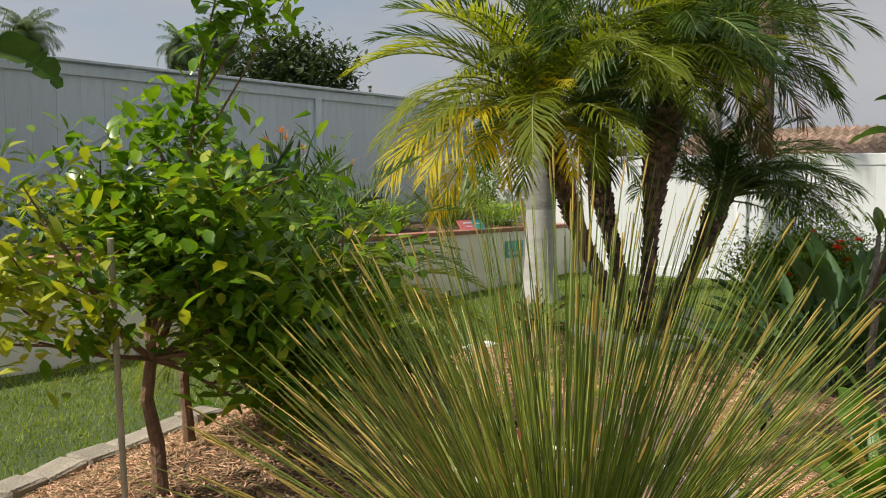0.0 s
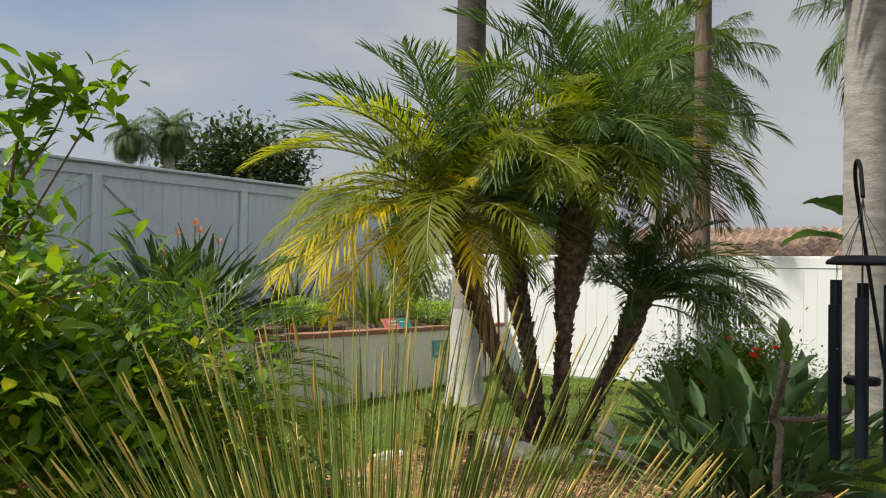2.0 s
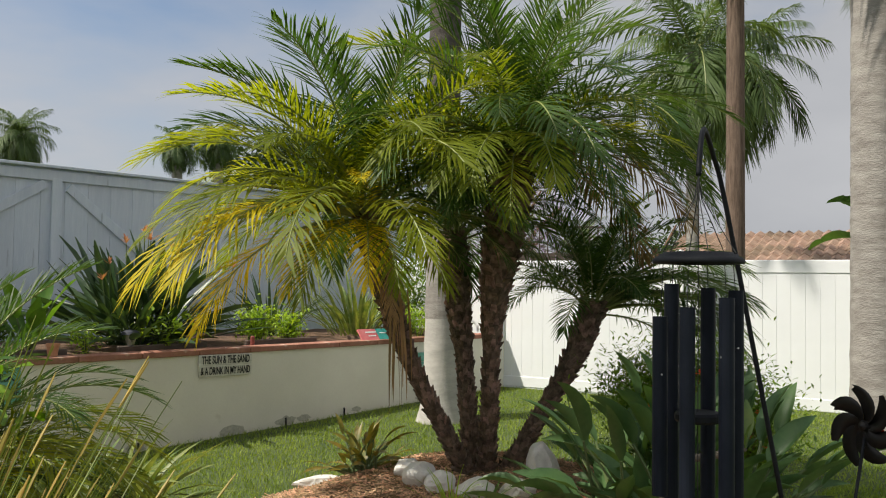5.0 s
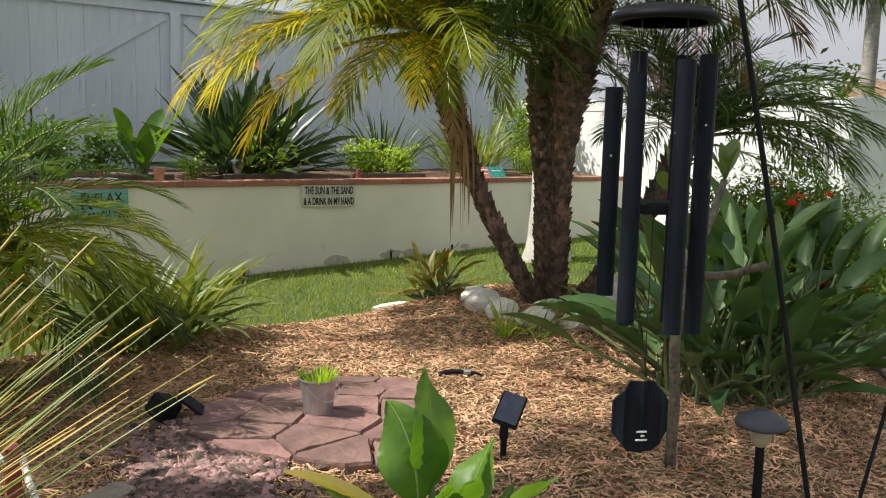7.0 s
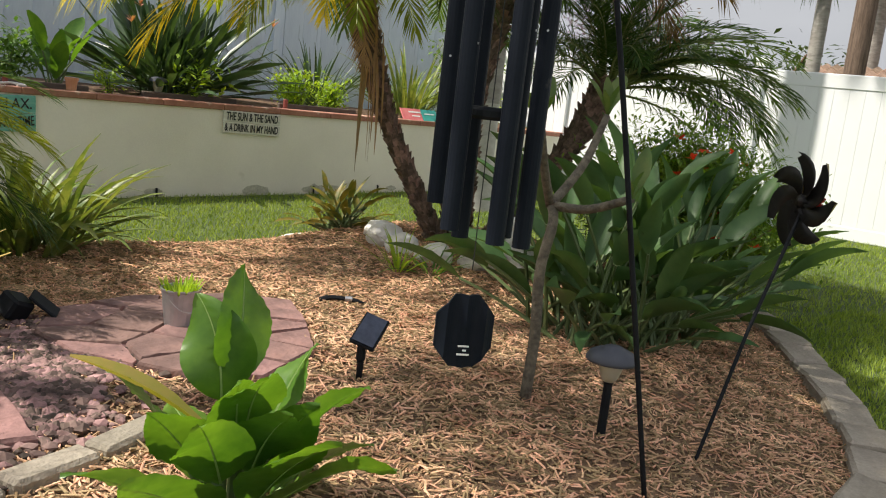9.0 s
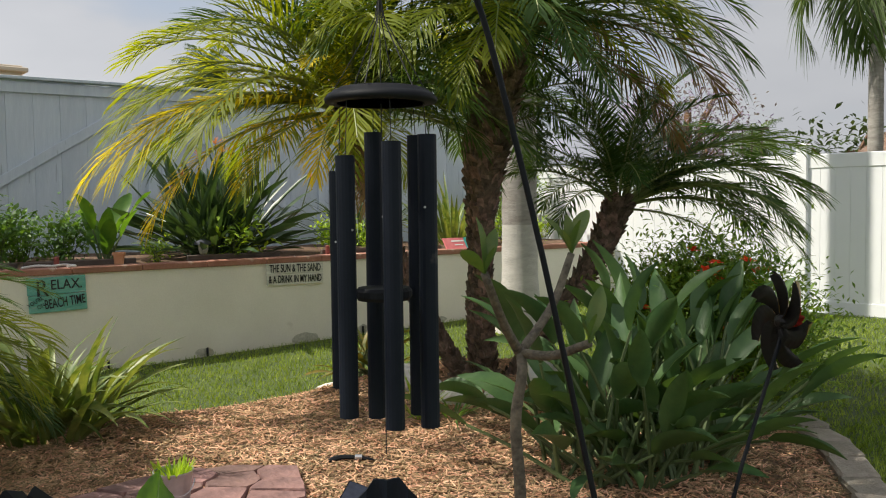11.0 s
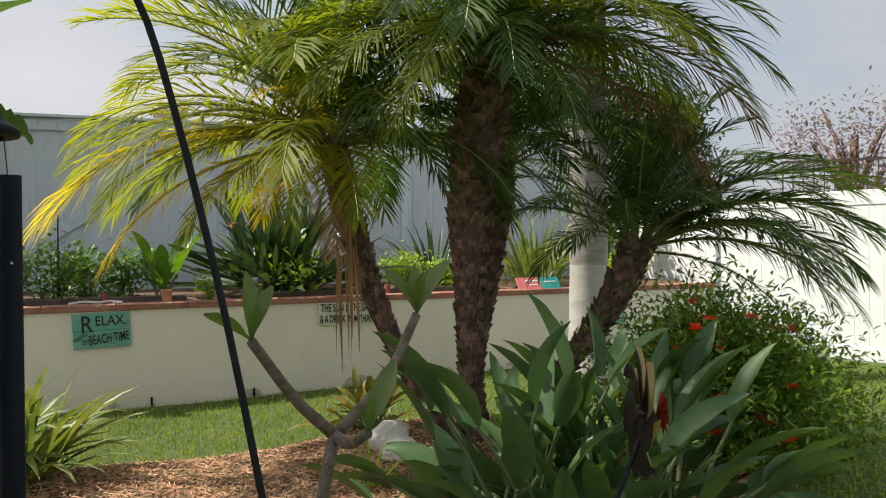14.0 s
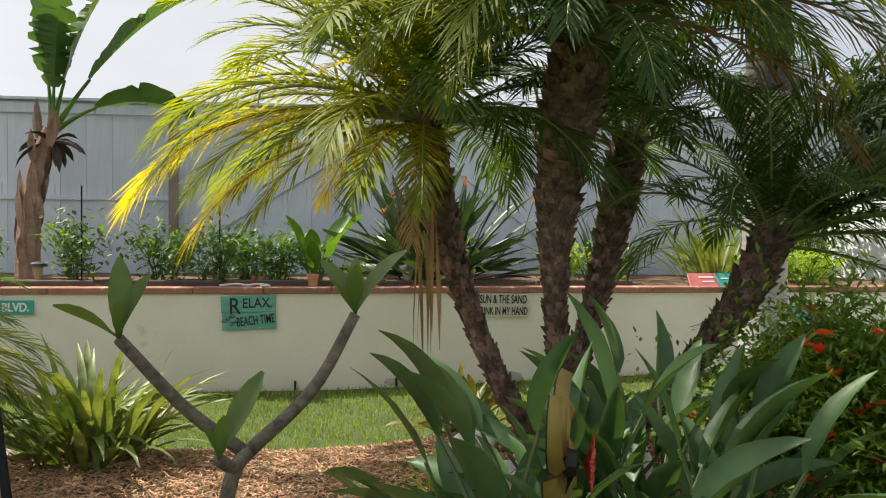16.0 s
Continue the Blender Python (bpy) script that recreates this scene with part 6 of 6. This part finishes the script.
def wall_sign(x, z, w, h, label, mat, lines, tilt=0.0, boards=2, cord=True):
    t = thing("wall_sign", (x, WALL_Y - 0.018, z), label, "sign")
    t.matrix_world = pose(x, WALL_Y - 0.018, z, 0, tilt, 0)
    for k in range(boards):
        hh = h / boards
        part("board", box_bm((w * (1 - 0.012 * k), 0.018, hh - 0.004), (0.004 * k, 0, h / 2 - hh * (k + 0.5)), bevel=0.003), mat, t)
    for text, size, lx, lz, turn, lm, bold, *wide in lines:
        letters(text, size, lm, t, (lx, -0.012, lz), turn, bold=bold, wide=sum(wide))
    if cord:
        mesh_part("cord", tube([(-0.07, 0.0, h / 2 - 0.01), (0.0, 0.005, CAP_Z - z + 0.07), (0.07, 0.0, h / 2 - 0.01)], 0.003, 5), M_ROPE, t, "pale hanging cord")
    return t


wall_sign(5.118, 0.60, 0.49, 0.315, "weathered teal board sign reading relax and beach time", M_TEAL,
          (("R", 0.21, -0.125, 0.055, 0, M_LETTER, 0.002), ("ELAX.", 0.125, 0.08, 0.082, 0, M_LETTER, 0.001, 0.26), ("YOU'RE", 0.05, -0.185, -0.055, 28, M_LETTER, 0.0), ("ON", 0.05, -0.14, -0.095, 28, M_LETTER, 0.0),
           ("BEACH TIME", 0.118, 0.06, -0.075, 5, M_LETTER, 0.0015, 0.34)), tilt=-1.5)
wall_sign(7.437, 0.655, 0.645, 0.225, "whitewashed board sign about sun, sand and a drink", M_WHITEBOARD,
          (("THE SUN & THE SAND", 0.112, 0.0, 0.056, 0, M_LETTER, 0.002, 0.58), ("& A DRINK IN MY HAND", 0.105, 0.0, -0.056, 0, M_LETTER, 0.002, 0.60)), tilt=0.8)
wall_sign(2.95, 0.655, 0.62, 0.13, "green street-style sign hung on the wall", M_TEAL2, (("BLVD.", 0.105, 0.16, 0.0, 0, M_LETTERW, 0.003),), boards=1)
wall_sign(10.55, 0.52, 0.42, 0.24, "blue board sign with pale lettering hung on the wall", M_TEAL, (("OCEAN BREEZE", 0.06, 0, -0.06, 0, M_LETTERW, 0.0),))


def leaning_sign():
    t = thing("painted_board", (9.72, 7.52, CAP_Z + 0.060), "coral and teal painted board leaning on the wall cap", "sign")
    tilt = pose(0, 0, 0.055, -38, 0, 0)
    part("board", box_bm((0.30, 0.015, 0.17), (-0.15, 0, 0), bevel=0.003), M_PINK, t).matrix_local = tilt
    part("board", box_bm((0.24, 0.015, 0.17), (0.121, 0, 0), bevel=0.003), M_TEAL2, t).matrix_local = tilt
    g = box_bm((0.18, 0.003, 0.018), (-0.1, -0.009, 0.035))
    box(g, (0.16, 0.003, 0.014), (0.12, -0.009, 0.02))
    box(g, (0.12, 0.003, 0.014), (-0.1, -0.009, -0.02))
    part("lettering", g, M_LETTERW, t).matrix_local = tilt


leaning_sign()


def clay_pot(x, y, z, r, h, label):
    t = thing("clay_pot", (x, y, z), label, "flower pot", "clay pots on the planter")
    mesh_part("pot", lathe([(r * 0.72, 0), (r * 0.9, h * 0.75), (r * 1.02, h * 0.76), (r * 1.04, h), (r * 0.9, h), (r * 0.85, h * 0.8), (0, h * 0.8)], 18), M_TERRA, t)
    return t


clay_pot(5.70, 7.56, CAP_Z + 0.059, 0.058, 0.115, "small terracotta pot on the brick wall cap")
for x, y in ((5.15, 7.56), (2.9, 7.6), (7.95, 7.66)):
    b = tagged(new("cap_peg", mesh_of("cap_peg", *lathe([(0.024, -0.004), (0.024, 0.085), (0.018, 0.095), (0.0, 0.095)], 10, (x, y, CAP_Z + 0.060)), M_REDWOOD)), "short reddish wooden peg on the wall cap", "peg")
coil = tube(spline([(4.85, 7.5, 0), (4.98, 7.55, 0.012), (5.1, 7.5, 0.006), (5.2, 7.54, 0.012), (5.3, 7.5, 0.0), (5.22, 7.46, 0.0)], 26), 0.011, 6)
tagged(new("rope_coil", mesh_of("rope_coil", *moved(coil, Matrix.Translation((0, 0, CAP_Z + 0.070))), M_ROPE)), "loose pale rope lying on the wall cap", "rope")
for x0 in (3.2, 4.35, 5.4, 6.9, 8.4):
    bm = box_bm((1.0, 0.05, 0.075), (x0, 7.72, SOIL + 0.02), bevel=0.008)
    me = bpy.data.meshes.new("drip_board")
    bm.to_mesh(me)
    bm.free()
    me.materials.append(M_DARKWOOD)
    tagged(new("drip_board", me), "dark timber strip along the planter soil", "edging board")

for x, y, where in ((3.02, 8.35, "beside the banana"), (6.63, 7.88, "beside the strelitzia")):
    lamp = thing("path_light", (x, y, SOIL), "black solar path light in the planter " + where, "path light")
    mesh_part("stake", lathe([(0.01, -0.05), (0.016, 0.0), (0.05, 0.10), (0.055, 0.16)], 12), M_LENS, lamp)
    mesh_part("cap", lathe([(0.055, 0.158), (0.095, 0.155), (0.085, 0.185), (0.04, 0.20), (0.0, 0.205)], 18), M_SLATE, lamp)
for x in (5.54, 6.48, 8.24, 9.10):
    tagged(new("drain_stub", mesh_of("drain_stub", *tube([(x, WALL_Y - 0.016, grounded(x, 0) - 0.03), (x, WALL_Y - 0.016, grounded(x, 0) + 0.075), (x, WALL_Y - 0.010, grounded(x, 0) + 0.09)], 0.011, 8), M_BLACK)), "short dark drain stub at the foot of the wall", "pipe")





def wire_cage():
    t = thing("wire_plant_cage", (9.45, 4.54, grounded(9.45, 0)), "thin dark wire plant cage standing on the lawn", "plant cage")
    for k in range(4):
        a = radians(45 + 90 * k)
        x, y = 0.14 * math.cos(a), 0.14 * math.sin(a)
        mesh_part("upright", tube([(x, y, -0.03), (x, y, 0.36), (x * 0.5, y * 0.5, 0.40)], 0.004, 5), M_BLACK, t)
    for z in (0.08, 0.2, 0.32):
        mesh_part("hoop", tube([(0.14 * math.cos(b), 0.14 * math.sin(b), z) for b in np.linspace(0, 2 * math.pi, 17)], 0.0035, 5, cap=False), M_BLACK, t)


wire_cage()


# ---- beyond the fences ----
def tiled_house(at, size, ridge, turn, label, chimney=False):
    t = thing("house", at, label, "house", turn=turn)
    w, d, h = size
    part("wall", box_bm((w, d, h), (0, 0, h / 2)), M_HOUSE, t)
    for k in (-1, 0, 1):
        win = part("window", box_bm((0.9, 0.05, 0.9), (k * w * 0.28, -d / 2 - 0.02, h * 0.55)), M_VINYL, t)
        part("pane", box_bm((0.78, 0.03, 0.78), (k * w * 0.28, -d / 2 - 0.045, h * 0.55)), M_GLASS, win)
    over = 0.5
    v, f = [], []
    rows, cols = 9, int((w + 2 * over) / 0.28)
    for sgn in (-1, 1):
        for r in range(rows):
            y0, y1 = sgn * (d / 2 + over) * (1 - r / rows), sgn * (d / 2 + over) * (1 - (r + 1) / rows)
            z0, z1 = h + ridge * r / rows - 0.1, h + ridge * (r + 1) / rows - 0.1
            for c in range(cols):
                x0 = -w / 2 - over + c * 0.28
                k = len(v)
                v += [(x0, y0, z0 + 0.03), (x0 + 0.14, y0, z0 + 0.12), (x0 + 0.28, y0, z0 + 0.03), (x0, y1, z1), (x0 + 0.14, y1, z1 + 0.09), (x0 + 0.28, y1, z1), (x0, y0, z0 - 0.04), (x0 + 0.28, y0, z0 - 0.04)]
                f += [(k, k + 1, k + 4, k + 3), (k + 1, k + 2, k + 5, k + 4), (k + 6, k + 7, k + 2, k + 1, k)]
    roof = mesh_part("roof", (v, f), M_ROOF, t, "overlapping reddish clay roof tiles")
    g = ([(-w / 2, -d / 2, h), (-w / 2, d / 2, h), (-w / 2, 0, h + ridge - 0.12), (w / 2, -d / 2, h), (w / 2, d / 2, h), (w / 2, 0, h + ridge - 0.12)], [(0, 1, 2), (3, 5, 4)])
    mesh_part("gable", g, M_HOUSE, t)
    if chimney:
        ch = part("chimney", box_bm((0.9, 0.7, 3.6), (w * 0.2, 0, h + ridge + 0.4), bevel=0.02), M_HOUSE, t)
        part("chimney_cap", box_bm((1.2, 1.0, 0.16), (w * 0.2, 0, h + ridge + 2.05), bevel=0.03), M_HOUSE, ch)
    return t


tiled_house((29.5, 7.0, -0.75), (11, 8, 2.6), 1.45, 100, "distant tan house with a clay tile roof")
tiled_house((27.0, -3.0, -0.55), (9, 8, 2.5), 1.5, 70, "distant tan house with a low clay tile roof")
tiled_house((6.0, 31.0, -0.5), (12, 8, 3.0), 1.4, 5, "neighbouring house with a chimney behind the grey fence", True)


def deck_fence():
    t = thing("deck_railing", (20.4, 12.4, -0.32), "dark timber deck with a thin metal railing", "deck", turn=-52)
    part("deck", box_bm((2.8, 2.0, 0.3), (-0.1, 0, 2.15)), M_DARKWOOD, t)
    bm = box_bm((0.19, 0.05, 0.42), (0, 0, 0))
    me = bpy.data.meshes.new("deck_board")
    bm.to_mesh(me)
    bm.free()
    me.materials.append(M_DARKWOOD)
    for k in range(13):
        child(new("deck_board", me), t).matrix_local = pose(-1.4 + k * 0.205, -1.05, 2.40)
    for k in (-1.2, 1.0):
        part("post", box_bm((0.2, 0.2, 2.2), (k, 0, 1.05)), M_DARKWOOD, t)
    part("rail", box_bm((2.8, 0.05, 0.05), (-0.1, -1.0, 3.25)), M_DARKWOOD, t)
    bm = box_bm((0.025, 0.025, 0.7), (0, 0, 0))
    me = bpy.data.meshes.new("baluster")
    bm.to_mesh(me)
    bm.free()
    me.materials.append(M_DARKWOOD)
    for k in range(14):
        child(new("baluster", me), t).matrix_local = pose(-1.45 + k * 0.2, -1.0, 2.92)


deck_fence()


def far_tree(at, radius, height, label, mat, seed, leaf=0.5, clumps=60, per=24, name="far_tree"):
    rng = random.Random(seed)
    t = thing(name, at, label, "tree")
    limbs = tube([(0, 0, -0.3), (0, 0, height * 0.4), (0.1, 0, height * 0.75)], [0.3, 0.24, 0.12], 7)
    pts = []
    for k in range(clumps):
        a, u = rng.uniform(0, 6.28), rng.random()
        r = radius * math.sqrt(rng.random())
        z = height * (0.35 + 0.62 * u) * (1 - 0.18 * (r / radius) ** 2)
        pts.append((math.cos(a) * r, math.sin(a) * r, z))
        if k % 6 == 0:
            limbs = joined(limbs, tube([(0, 0, height * 0.3), (pts[-1][0] * 0.5, pts[-1][1] * 0.5, z * 0.8), pts[-1]], [0.12, 0.08, 0.03], 5))
    mesh_part("trunk", limbs, M_CITRUS_BARK, t)
    mesh_part("crown", leaf_cloud(pts, per, radius * 0.16, leaf, rng, n=3), mat, t)
    return t


far_tree((40.0, 47.5, 0), 4.6, 11.6, "distant dense dark green tree above the grey fence", M_FARTREE, 101, 0.55, 260, 60)
far_tree((28.5, 19.7, 0), 2.2, 6.2, "distant jacaranda with pale mauve blossom", M_JACARANDA, 103, 0.20, 120, 30)
far_tree((30.0, 14.5, 0), 2.2, 3.9, "distant low green tree behind the white fence", M_FARTREE, 105, 0.3, 60, 20)
